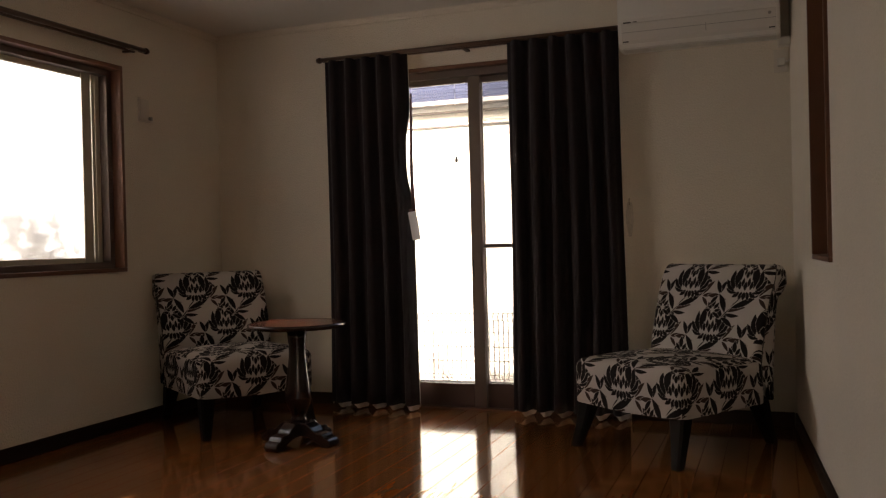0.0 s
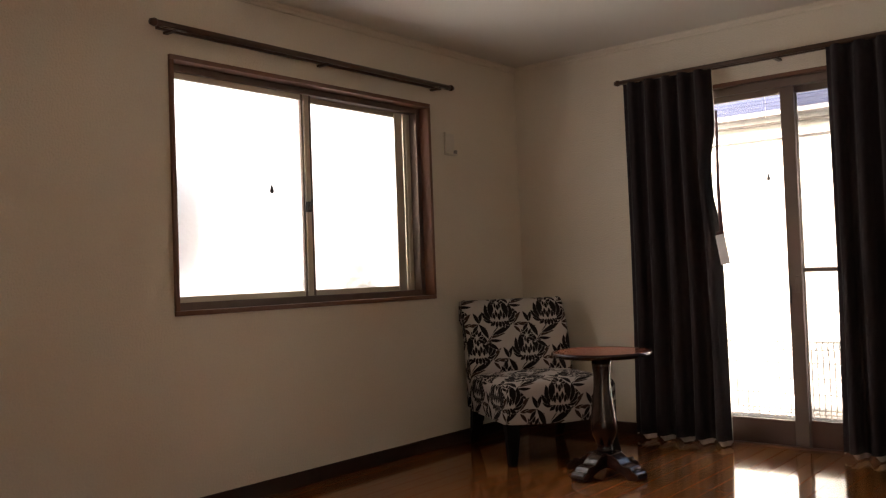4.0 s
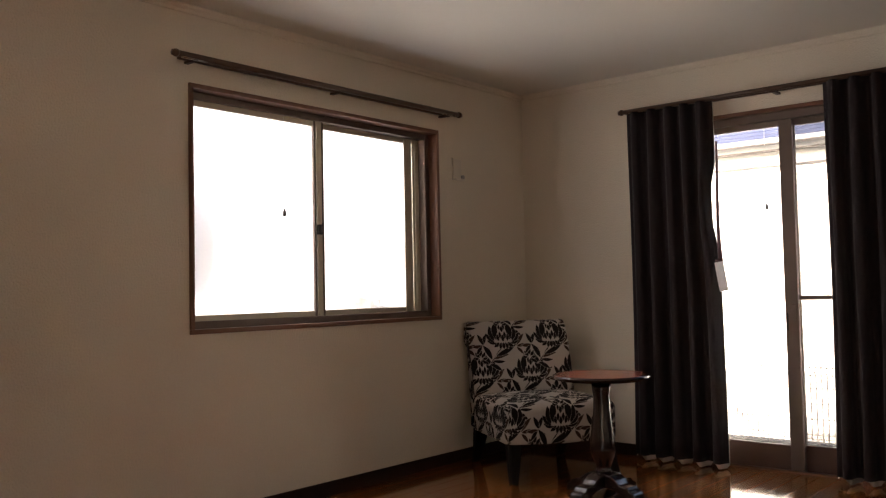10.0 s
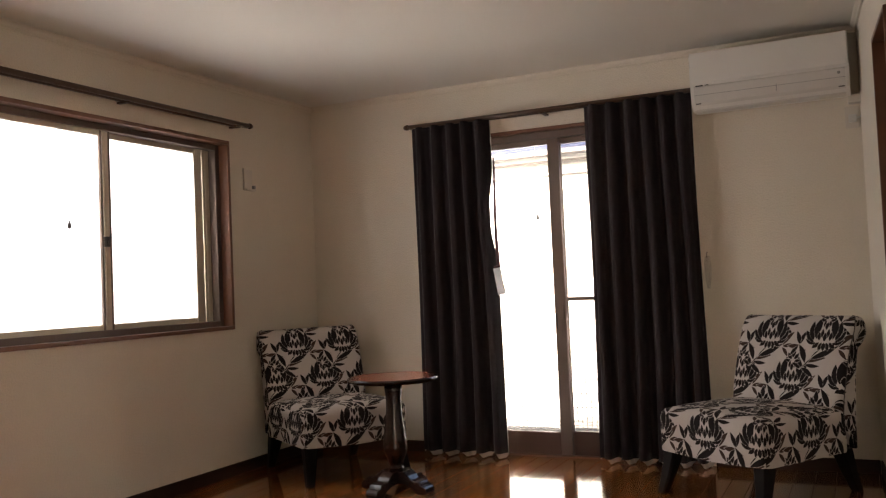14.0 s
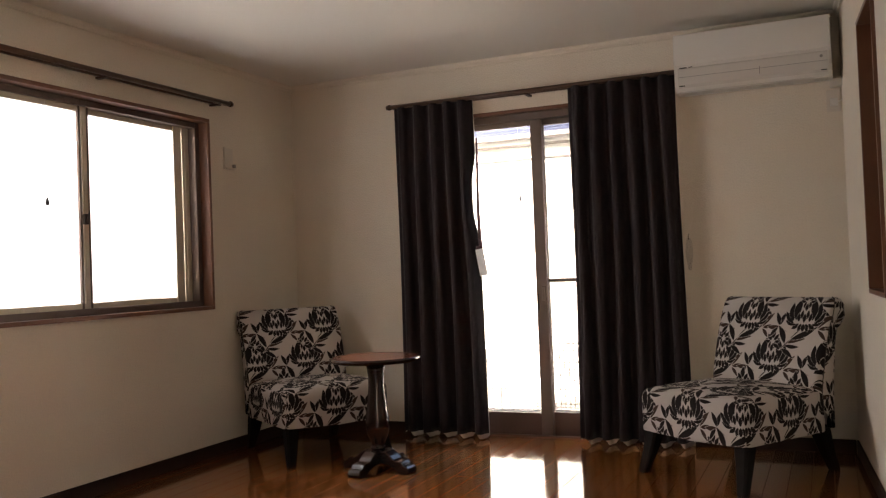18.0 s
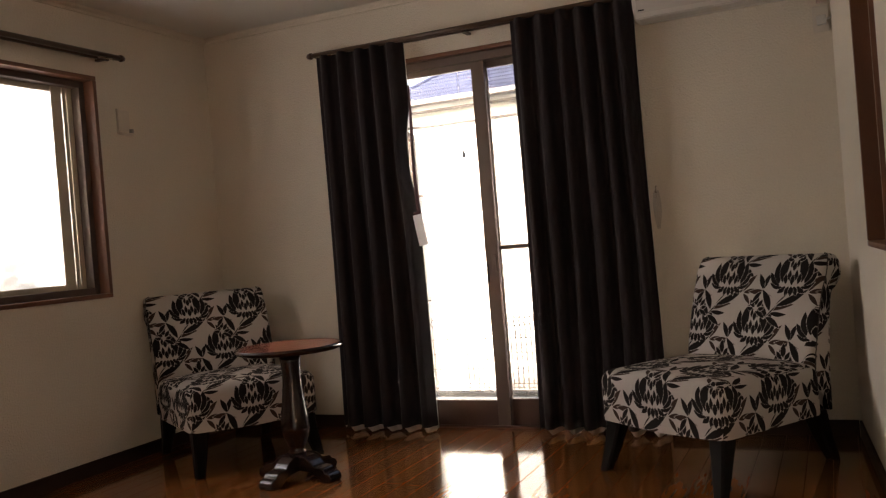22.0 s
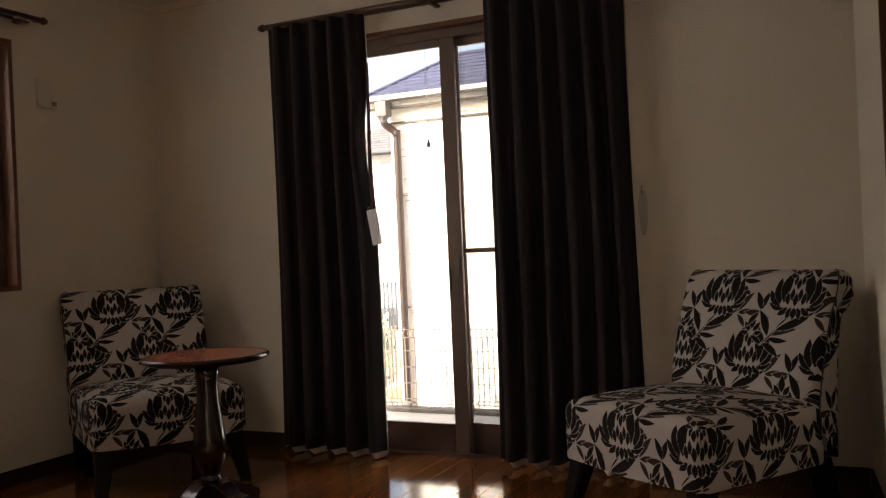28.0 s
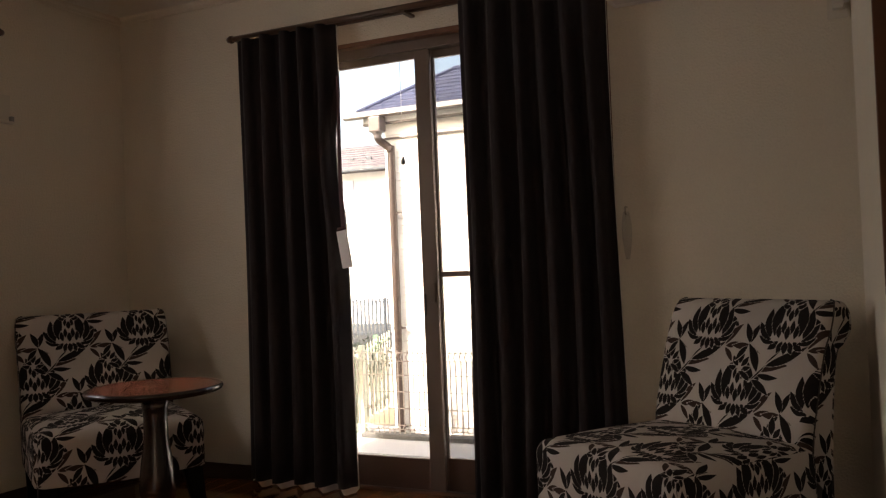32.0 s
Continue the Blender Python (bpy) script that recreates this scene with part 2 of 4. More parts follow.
def data_part(name, verts, faces, material, parent=None, label="", smooth=False):
    me = bpy.data.meshes.new(name)
    me.from_pydata(verts, [], faces)
    me.materials.append(material)
    if smooth:
        me.polygons.foreach_set("use_smooth", [True] * len(me.polygons))
    ob = new(name, me)
    if parent:
        ob.parent = parent
    return tagged(ob, label)


def shared(name, mesh, parent, m, label=""):
    ob = new(name, mesh)
    ob.parent = parent
    ob.matrix_basis = m
    return tagged(ob, label)


def thing(name, m, label, category, group="", kind=""):
    ob = new(name)
    ob.empty_display_size = 0.1
    ob.matrix_basis = m
    return tagged(ob, label, category, group, kind)


def box(x0, x1, y0, y1, z0, z1, bev=0.0, seg=2, bm=None):
    bm = bm or bmesh.new()
    r = bmesh.ops.create_cube(bm, size=1.0)
    for v in r["verts"]:
        v.co = Vector(((x0 + x1) / 2 + v.co.x * (x1 - x0), (y0 + y1) / 2 + v.co.y * (y1 - y0), (z0 + z1) / 2 + v.co.z * (z1 - z0)))
    if bev:
        es = list({e for v in r["verts"] for e in v.link_edges})
        bmesh.ops.bevel(bm, geom=es, offset=bev, segments=seg, affect="EDGES", profile=0.5)
    return bm


def lathe(profile, steps=40):
    """Turned solid round z from (radius, height) pairs, bottom to top."""
    bm = bmesh.new()
    rings = []
    for r, z in profile:
        rings.append([bm.verts.new((r * math.cos(2 * math.pi * i / steps), r * math.sin(2 * math.pi * i / steps), z)) for i in range(steps)])
    for a, b in zip(rings, rings[1:]):
        for i in range(steps):
            bm.faces.new((a[i], a[(i + 1) % steps], b[(i + 1) % steps], b[i]))
    bm.faces.new(rings[0][::-1])
    bm.faces.new(rings[-1])
    return bm


def tube(points, radius, steps=10, bm=None):
    """A round bar along a line of points; radius may be a list."""
    bm = bm or bmesh.new()
    pts = [Vector(p) for p in points]
    rad = radius if isinstance(radius, (list, tuple)) else [radius] * len(pts)
    rings, up = [], None
    for i, p in enumerate(pts):
        d = (pts[min(i + 1, len(pts) - 1)] - pts[max(i - 1, 0)]).normalized()
        if up is None:
            up = d.orthogonal().normalized()
        up = (up - d * up.dot(d)).normalized()
        side = d.cross(up)
        rings.append([bm.verts.new(p + rad[i] * (math.cos(2 * math.pi * k / steps) * up + math.sin(2 * math.pi * k / steps) * side)) for k in range(steps)])
    for a, b in zip(rings, rings[1:]):
        for k in range(steps):
            bm.faces.new((a[k], a[(k + 1) % steps], b[(k + 1) % steps], b[k]))
    bm.faces.new(rings[0][::-1])
    bm.faces.new(rings[-1])
    return bm


def extrude_profile(profile, axis, a, b):
    """A closed outline of (u, v) pairs drawn out along x or y from a to b; v is the height."""
    bm = bmesh.new()
    place = (lambda u, v, w: (w, u, v)) if axis == "x" else (lambda u, v, w: (u, w, v))
    lo = [bm.verts.new(place(u, v, a)) for u, v in profile]
    hi = [bm.verts.new(place(u, v, b)) for u, v in profile]
    n = len(profile)
    for i in range(n):
        bm.faces.new((lo[i], lo[(i + 1) % n], hi[(i + 1) % n], hi[i]))
    bm.faces.new(lo[::-1])
    bm.faces.new(hi)
    bmesh.ops.recalc_face_normals(bm, faces=bm.faces)
    return bm


def smooth_curve(points, n=8):
    """Catmull-Rom points through a short list."""
    p = [Vector(q) for q in points]
    p = [p[0] * 2 - p[1]] + p + [p[-1] * 2 - p[-2]]
    out = []
    for i in range(1, len(p) - 2):
        for k in range(n):
            t = k / n
            out.append(0.5 * ((2 * p[i]) + (p[i + 1] - p[i - 1]) * t + (2 * p[i - 1] - 5 * p[i] + 4 * p[i + 1] - p[i + 2]) * t * t + (3 * p[i] - p[i - 1] - 3 * p[i + 1] + p[i + 2]) * t ** 3))
    out.append(p[-2])
    return out


# ---- the room ----
XL, XR, YB, HC = -3.30, 0.258, 5.40, 2.42
REAR, XFAR, STUB = -3.0, 2.6, 2.35
T = 0.15
WIN = (2.700, 4.480, 0.89, 2.06)
WINB = (0.86, 1.605, 0.888, 2.07)
DOOR = (-2.36, -0.63, 0.0, 2.075)
NICHE = (3.88, 4.42, 0.905, 2.10)


def wall(name, axis, at, thick, a, b, openings, label):
    """A wall in the plane axis = at, thick towards its far side, with openings (a0, a1, z0, z1) right through."""
    cuts = sorted({a, b, *[o[0] for o in openings], *[o[1] for o in openings]})
    bm = bmesh.new()
    lo, hi = min(at, at + thick), max(at, at + thick)
    for c0, c1 in zip(cuts, cuts[1:]):
        spans, z = [], 0.0
        for o in sorted((o for o in openings if o[0] <= c0 and o[1] >= c1), key=lambda o: o[2]):
            spans.append((z, o[2]))
            z = o[3]
        spans.append((z, HC))
        for z0, z1 in spans:
            if z1 - z0 > 1e-4:
                if axis == "x":
                    box(lo, hi, c0, c1, z0, z1, bm=bm)
                else:
                    box(c0, c1, lo, hi, z0, z1, bm=bm)
    bmesh.ops.remove_doubles(bm, verts=bm.verts, dist=1e-5)
    inner = [f for f in bm.faces if len([g for g in bm.faces if g is not f and (g.calc_center_median() - f.calc_center_median()).length < 1e-5]) > 0]
    bmesh.ops.delete(bm, geom=inner, context="FACES")
    return tagged(part(name, bm, PAPER), label, "wall", kind="structure")


wall("wall_west", "x", XL, -T, REAR, YB + T, [WIN, WINB], "ivory papered wall with two wood-cased windows")
wall("wall_north", "y", YB, T, XL, XR + T, [DOOR], "ivory papered wall with the sliding glass door")
east = wall("wall_east", "x", XR, T, STUB, YB, [NICHE], "ivory papered wall with a narrow wood-cased opening")
wall("wall_stub", "y", STUB, T, XR + T + 0.2, XFAR, [], "plain ivory papered wall")
wall("wall_far_east", "x", XFAR, T, REAR, STUB + T, [], "plain ivory papered wall")
# the opening is invented and out of view, admits sun for bounce light
wall("wall_south", "y", REAR, -T, XL - T, XFAR + T, [(0.65, 1.95, 0.9, 1.90)], "plain ivory papered wall")
tagged(part("ceiling", box(XL - T, XFAR + T, REAR - T, YB + T, HC, HC + 0.12), CEILING), "white textured paper ceiling", "ceiling", kind="structure")
floor = tagged(part("floor", box(XL - T, XFAR + T, REAR - T, YB + T, -0.2, -0.004), JOINT), "glossy cherry-coloured strip flooring", "floor", kind="structure")


def skirting(name, x0, x1, y0, y1):
    return tagged(part(name, box(x0, x1, y0, y1, 0.0, 0.075, 0.003), BASE), "dark brown wooden skirting board", "baseboard", kind="structure")


skirting("baseboard", XL, XL + 0.012, REAR, YB)
skirting("baseboard", XL + 0.012, DOOR[0] - 0.03, YB - 0.012, YB)
skirting("baseboard", DOOR[1] + 0.03, XR - 0.012, YB - 0.012, YB)
east_base = skirting("baseboard", XR - 0.012, XR, STUB, YB - 0.013)


def crown(axis, at, a, b, s):
    prof = [(at, HC - 0.035), (at + s * 0.010, HC - 0.035), (at + s * 0.014, HC - 0.022), (at + s * 0.026, HC - 0.012), (at + s * 0.03, HC - 0.001), (at, HC - 0.001)]
    return tagged(part("trim", extrude_profile(prof, axis, a, b), PAPER), "slim pale ceiling moulding", "trim", kind="structure")


crown("y", XL, REAR, YB, 1)
crown("x", YB, XL + 0.03, XR, -1)
east_trim = crown("y", XR, STUB, YB - 0.03, -1)


SKEW = Matrix.Translation((XR, YB, 0)) @ Matrix.Rotation(radians(3.78), 4, "Z") @ Matrix.Translation((-XR, -YB, 0))
for ob in (east, east_base, east_trim):
    ob.matrix_basis = SKEW


# ---- windows and the glass door ----
def casing(parent, axis, at, s, o, depth, trim=0.022, sill=True):
    """Wood lining of an opening: four boards through the wall, with a proud edge on the room side; s points into the room."""
    a0, a1, z0, z1 = o
    d0, d1 = at - s * depth, at + s * 0.014
    lo, hi = min(d0, d1), max(d0, d1)

    def board(name, p0, p1, q0, q1):
        bm = box(lo, hi, p0, p1, q0, q1, 0.003) if axis == "x" else box(p0, p1, lo, hi, q0, q1, 0.003)
        part(name, bm, CASING, parent)
    board("window_frame", a0, a0 + trim, z0 + trim, z1 - trim)
    board("window_frame", a1 - trim, a1, z0 + trim, z1 - trim)
    board("window_head", a0, a1, z1 - trim, z1)
    if sill:
        board("window_sill", a0, a1, z0, z0 + trim)


def sash_x(parent, x, y0, y1, z0, z1, pane, stile=0.035, rail=0.045, mat_=SASH, th=0.022, name="sash"):
    """A sash in a plane x = const: two stiles, two rails and its pane."""
    fr = part(name, box(x - th / 2, x + th / 2, y0, y0 + stile, z0, z1, 0.002), mat_, parent)
    part("stile", box(x - th / 2, x + th / 2, y1 - stile, y1, z0, z1, 0.002), mat_, fr)
    part("rail", box(x - th / 2, x + th / 2, y0 + stile, y1 - stile, z0, z0 + rail, 0.002), mat_, fr)
    part("rail", box(x - th / 2, x + th / 2, y0 + stile, y1 - stile, z1 - rail, z1, 0.002), mat_, fr)
    g = part("pane", box(x - 0.0025, x + 0.0025, y0 + stile, y1 - stile, z0 + rail, z1 - rail), pane, fr)
    return fr, g


def bronze_frame_x(parent, x0, x1, y0, y1, z0, z1, w=0.03):
    part("frame_jamb", box(x0, x1, y0, y0 + w, z0, z1, 0.002), BRONZE, parent)
    part("frame_jamb", box(x0, x1, y1 - w, y1, z0, z1, 0.002), BRONZE, parent)
    part("frame_head", box(x0, x1, y0 + w, y1 - w, z1 - w, z1, 0.002), BRONZE, parent)
    part("frame_sill", box(x0, x1, y0 + w, y1 - w, z0, z0 + w, 0.002), BRONZE, parent)


def pull_cord(at, z_top, z_bot, label):
    cord = thing("pull_cord", pose(at[0], at[1], z_top), label, "pull cord")
    part("cord", tube([(0, 0, 0), (0, 0, z_bot - z_top)], 0.0012, 6), GREYPLASTIC, cord)
    bead = lathe([(0.002, -0.042), (0.009, -0.038), (0.011, -0.030), (0.008, -0.016), (0.004, -0.006), (0.003, 0.0)], 14)
    bmesh.ops.translate(bead, verts=bead.verts, vec=(0, 0, z_bot - z_top))
    part("weight", bead, DARK, cord, "small dark drop-shaped weight", smooth=True)


win = tagged(new("window_1"), "wood-cased sliding window with two frosted panes", "window", kind="structure")
casing(win, "x", XL, 1, WIN, 0.075)
iy0, iy1, iz0, iz1 = WIN[0] + 0.022, WIN[1] - 0.022, WIN[2] + 0.022, WIN[3] - 0.022
bronze_frame_x(win, XL - 0.15, XL - 0.055, iy0, iy1, iz0, iz1, 0.035)
_, p1 = sash_x(win, XL - 0.085, iy0 + 0.02, 3.59, iz0 + 0.03, iz1 - 0.03, FROST, stile=0.034, rail=0.033)
_, p2 = sash_x(win, XL - 0.120, 3.54, iy1 - 0.035, iz0 + 0.03, iz1 - 0.03, FROST, rail=0.033)
for ya, yb in ((4.280, 4.345), (4.352, 4.375)):
    part("screen_stile", box(XL - 0.106, XL - 0.098, ya, yb, iz0 + 0.035, iz1 - 0.035, 0.002), SASH, win)
for ya, yb in ((3.530, 3.542), (3.588, 3.599)):
    part("edge_bead", box(XL - 0.100, XL - 0.070, ya, yb, iz0 + 0.032, iz1 - 0.032, 0.001), BRONZE, win, "dark edge strip")
latch = part("latch", box(XL - 0.075, XL - 0.055, 3.545, 3.575, 1.385, 1.44, 0.004), DARK, win, "dark crescent latch")
part("lever", tube([(XL - 0.055, 3.56, 1.40), (XL - 0.045, 3.56, 1.42), (XL - 0.045, 3.567, 1.45)], 0.006, 8), DARK, latch)
pull_cord((XL - 0.055, 3.31), iz1 - 0.04, 1.512, "thin pull cord with a dark weight at the window")

winb = tagged(new("window_2"), "narrow double-hung window with reeded frosted panes", "window", kind="structure")
casing(winb, "x", XL, 1, WINB, 0.075)
jy0, jy1, jz0, jz1 = WINB[0] + 0.022, WINB[1] - 0.022, WINB[2] + 0.022, WINB[3] - 0.022
bronze_frame_x(winb, XL - 0.15, XL - 0.055, jy0, jy1, jz0, jz1, 0.03)
_, p3 = sash_x(winb, XL - 0.120, jy0 + 0.03, jy1 - 0.03, 1.40, jz1 - 0.03, REEDED, 0.03, 0.03, BRONZE)
_, p4 = sash_x(winb, XL - 0.085, jy0 + 0.03, jy1 - 0.03, jz0 + 0.03, 1.45, REEDED, 0.03, 0.04, BRONZE)
lt = part("latch", box(XL - 0.085, XL - 0.060, 1.22, 1.26, 1.45, 1.475, 0.005), DARK, winb, "dark sash latch")
pull = part("sash_pull", box(XL - 0.0815, XL - 0.076, 1.478, 1.482, 1.10, 1.165, 0.001), GREYPLASTIC, winb, "small grey pull on the lower pane")
for ya, yb, za, zb in ((1.478, 1.503, 1.163, 1.167), (1.478, 1.503, 1.098, 1.102), (1.501, 1.505, 1.098, 1.167)):
    part("pull_edge", box(XL - 0.0815, XL - 0.077, ya, yb, za, zb), GREYPLASTIC, pull)
for yy in (0.99, 1.09, 1.19, 1.289, 1.388, 1.487):
    part("security_bar", tube([(XL - 0.19, yy, jz0 + 0.01), (XL - 0.19, yy, jz1 - 0.01)], 0.008, 8), BASE, winb)
for zz in (jz0 + 0.015, jz1 - 0.015):
    part("bar_holder", box(XL - 0.20, XL - 0.15, jy0, jy1, zz - 0.012, zz + 0.012, 0.002), BRONZE, winb)

dr = tagged(new("door_1"), "bronze-framed sliding glass terrace door, closed", "glass door", kind="structure")
dx0, dx1, dz1 = DOOR[0] + 0.022, DOOR[1] - 0.022, DOOR[3] - 0.022
casing(dr, "y", YB, -1, DOOR, 0.05, sill=False)
for a, b in ((dx0, dx0 + 0.035), (dx1 - 0.035, dx1)):
    part("frame_jamb", box(a, b, YB + 0.03, YB + 0.15, 0.0, dz1, 0.002), BRONZE, dr)
part("frame_head", box(dx0 + 0.035, dx1 - 0.035, YB + 0.03, YB + 0.15, dz1 - 0.045, dz1, 0.002), BRONZE, dr)
part("threshold", box(dx0 - 0.02, dx1 + 0.02, YB + 0.026, YB + 0.043, -0.02, 0.016, 0.003), KICK, dr, "low dark threshold strip")
part("track", box(dx0 - 0.02, dx1 + 0.02, YB + 0.046, YB + 0.16, -0.02, 0.003, 0.001), KICK, dr, "dark metal sliding track")


def sash_y(y, x0, x1, z0, z1, stile_l, stile_r, bottom=0.148, mid=None):
    th = 0.024
    fr = part("sash", box(x0, x0 + stile_l, y - th / 2, y + th / 2, z0, z1, 0.003), BRONZE, dr)
    part("stile", box(x1 - stile_r, x1, y - th / 2, y + th / 2, z0, z1, 0.003), BRONZE, fr)
    part("rail", box(x0 + stile_l, x1 - stile_r, y - th / 2, y + th / 2, z0, z0 + bottom, 0.003), KICK, fr, "dark bronze bottom rail")
    part("rail", box(x0 + stile_l, x1 - stile_r, y - th / 2, y + th / 2, z1 - 0.05, z1, 0.003), BRONZE, fr)
    if mid:
        part("middle_rail", box(x0 + stile_l, x1 - stile_r, y - th / 2, y + th / 2, mid - 0.012, mid + 0.012, 0.002), BRONZE, fr)
    g = part("pane", box(x0 + stile_l, x1 - stile_r, y - 0.003, y + 0.003, z0 + bottom, z1 - 0.05), CLEAR, fr)
    g.visible_shadow = False
    return fr


left = sash_y(YB + 0.06, dx0 + 0.03, -1.470, 0.004, dz1 - 0.03, 0.05, 0.075)
right = sash_y(YB + 0.10, -1.545, dx1 - 0.03, 0.004, dz1 - 0.03, 0.075, 0.05, mid=0.985)
part("latch", box(-1.505, -1.48, YB + 0.040, YB + 0.048, 0.86, 0.95, 0.003), BRONZE, left, "bronze crescent latch")
part("latch_knob", box(-1.541, -1.53, YB + 0.04, YB + 0.05, 0.80, 0.90, 0.003), DARK, left)
pull_cord((-1.64, YB + 0.085), dz1 - 0.05, 1.54, "thin pull cord with a dark weight at the glass door")
screen = part("insect_screen", box(-1.48, dx1 - 0.04, YB + 0.127, YB + 0.129, 0.06, dz1 - 0.06), SCREEN, dr, "grey insect screen outside the glass")
screen.visible_shadow = False
for p in (p1, p2, p3, p4):
    p.visible_shadow = False

nich = tagged(new("opening_1"), "narrow wood-cased opening with a dark inside", "wall opening", kind="structure")
casing(nich, "x", XR, -1, NICHE, 0.15, 0.02)
nich.matrix_basis = SKEW
niche_back = tagged(part("niche_back", box(XR + T, XR + T + 0.02, NICHE[0] - 0.05, NICHE[1] + 0.05, NICHE[2] - 0.05, NICHE[3] + 0.05), PAPER), "pale panel closing the narrow opening", "panel", kind="structure")
niche_back.matrix_basis = SKEW


# ---- curtain rods and curtains ----
def curtain_rod(axis, at, a, b, z, wall_at, label, ends=(True, True)):
    """A stout rail with end caps on brackets; at is its distance line, wall_at the wall it is fixed to."""
    rod = thing("curtain_rod", pose(0, 0, 0), label, "curtain rod")
    P = (lambda u, d, h: (d, u, h)) if axis == "y" else (lambda u, d, h: (u, d, h))
    s = 1 if wall_at > at else -1
    part("front_rail", tube([P(a, at, z), P(b, at, z)], 0.014, 14), ROD, rod, smooth=True)
    back = at + s * 0.05
    lo, hi = min(back - 0.008, back + 0.008), max(back - 0.008, back + 0.008)
    u0, u1 = a + 0.03, b - 0.03
    part("back_rail", box(lo, hi, u0, u1, z - 0.012, z + 0.006, 0.002) if axis == "y" else box(u0, u1, lo, hi, z - 0.012, z + 0.006, 0.002), ROD, rod)
    for u, on, sg in ((a, ends[0], -1), (b, ends[1], 1)):
        if on:
            part("rail_sleeve", tube([P(u - sg * 0.02, at, z - 0.011), P(u - sg * 0.15, at, z - 0.011)], 0.0075, 10), CHROME, rod, "dull metal sleeve near the rail's end", smooth=True)
            part("end_cap", tube([P(u, at, z), P(u + sg * 0.012, at, z), P(u + sg * 0.03, at, z)], [0.017, 0.019, 0.013], 14), ROD, rod, smooth=True)
    for u in (a + 0.09, (a + b) / 2, b - 0.09):
        lo, hi = min(at, wall_at), max(at, wall_at)
        part("bracket", box(lo, hi, u - 0.012, u + 0.012, z - 0.022, z - 0.010, 0.002) if axis == "y" else box(u - 0.012, u + 0.012, lo, hi, z - 0.022, z - 0.010, 0.002), ROD, rod)
    return rod


curtain_rod("y", XL + 0.075, 2.60, 4.598, 2.165, XL, "dark wooden double curtain rail above the window")
curtain_rod("x", YB - 0.10, -2.455, -0.58, 2.165, YB, "dark wooden double curtain rail above the glass door", (True, False))


def curtain(x0, x1, z0, z1, y, folds, seed, label, pinch=0.0, lean=0.0):
    """Hanging pleats with a thick hem and a paler lining behind."""
    rnd = random.Random(seed)
    ph = [rnd.uniform(-0.5, 0.5) for _ in range(folds + 2)]
    nx, nz = folds * 14, 34
    cur = thing("curtain", pose((x0 + x1) / 2, y, z0), label, "curtain", "door curtains")

    def sheet(off, drop, amp_k):
        vs = []
        for j in range(nz + 1):
            v = j / nz
            z = -drop + v * (z1 - z0 + drop)
            for i in range(nx + 1):
                u = i / nx
                f = u * folds
                k = int(f)
                p = ph[k] + (ph[k + 1] - ph[k]) * (f - k)
                amp = (0.024 + 0.012 * (1 - v)) * amp_k * (0.8 + 0.5 * abs(math.sin(k * 1.7 + seed)))
                c = math.cos(2 * math.pi * f + 0.5 * p + 0.5 * math.sin(3 * v + k))
                sharp = math.copysign(abs(c) ** 0.7, c)
                spread = 1 + 0.025 * (1 - v)
                x = ((u - 0.5) * (x1 - x0)) * spread + 0.006 * math.sin(2 * math.pi * f * 2 + p) * (1 - v) + 0.004 * math.sin(5 * v + 2 * p)
                x += lean * max(0.0, 0.6 - v) / 0.6 * u - pinch * math.exp(-((z - 1.50) / 0.21) ** 4) * max(0.0, u - 0.8) * 5
                amp *= min(1.0, 0.15 + 9 * u)
                vs.append((x, amp * sharp + off + 0.006 * math.sin(4 * v + p * 3), z))
        return vs
    a = sheet(-0.003, 0.0, 1.0)
    b = sheet(0.003, 0.0, 1.0)
    n = len(a)
    fs = []
    for j in range(nz):
        for i in range(nx):
            q = j * (nx + 1) + i
            fs.append((q, q + 1, q + nx + 2, q + nx + 1))
            fs.append((n + q, n + q + nx + 1, n + q + nx + 2, n + q + 1))
    edge = [j * (nx + 1) for j in range(nz + 1)]
    for e0, e1 in zip(edge, edge[1:]):
        fs.append((e0, e1, n + e1, n + e0))
        fs.append((e0 + nx, n + e0 + nx, n + e1 + nx, e1 + nx))
    for i in range(nx):
        fs.append((i, n + i, n + i + 1, i + 1))
        q = nz * (nx + 1) + i
        fs.append((q, q + 1, n + q + 1, n + q))
    data_part("cloth", a + b, fs, CURTAIN, cur, smooth=True)
    c = sheet(0.010, -0.0, 0.95)
    d = sheet(0.014, -0.0, 0.95)
    for lst in (c, d):
        for i in range(nx + 1):
            xx, yy, _ = lst[i]
            lst[i] = (xx, yy, -0.001 - 0.028 * min(1.0, max(0.0, 0.4 - 1.4 * math.sin(2 * math.pi * folds * i / nx))))
    data_part("lining", c + d, fs, LINING, cur, "pale lining that shows below the hem", smooth=True)
    return cur


curtain(-2.425, -1.882, 0.036, 2.155, YB - 0.10, 5, 3, "dark charcoal pleated full-length curtain, drawn half aside", 0.034, 0.024)
curtain(-1.245, -0.615, 0.036, 2.155, YB - 0.10, 6, 8, "dark charcoal pleated full-length curtain, drawn beside the door")


# ---- slipper chairs ----
CELL = (0.32, 0.44)
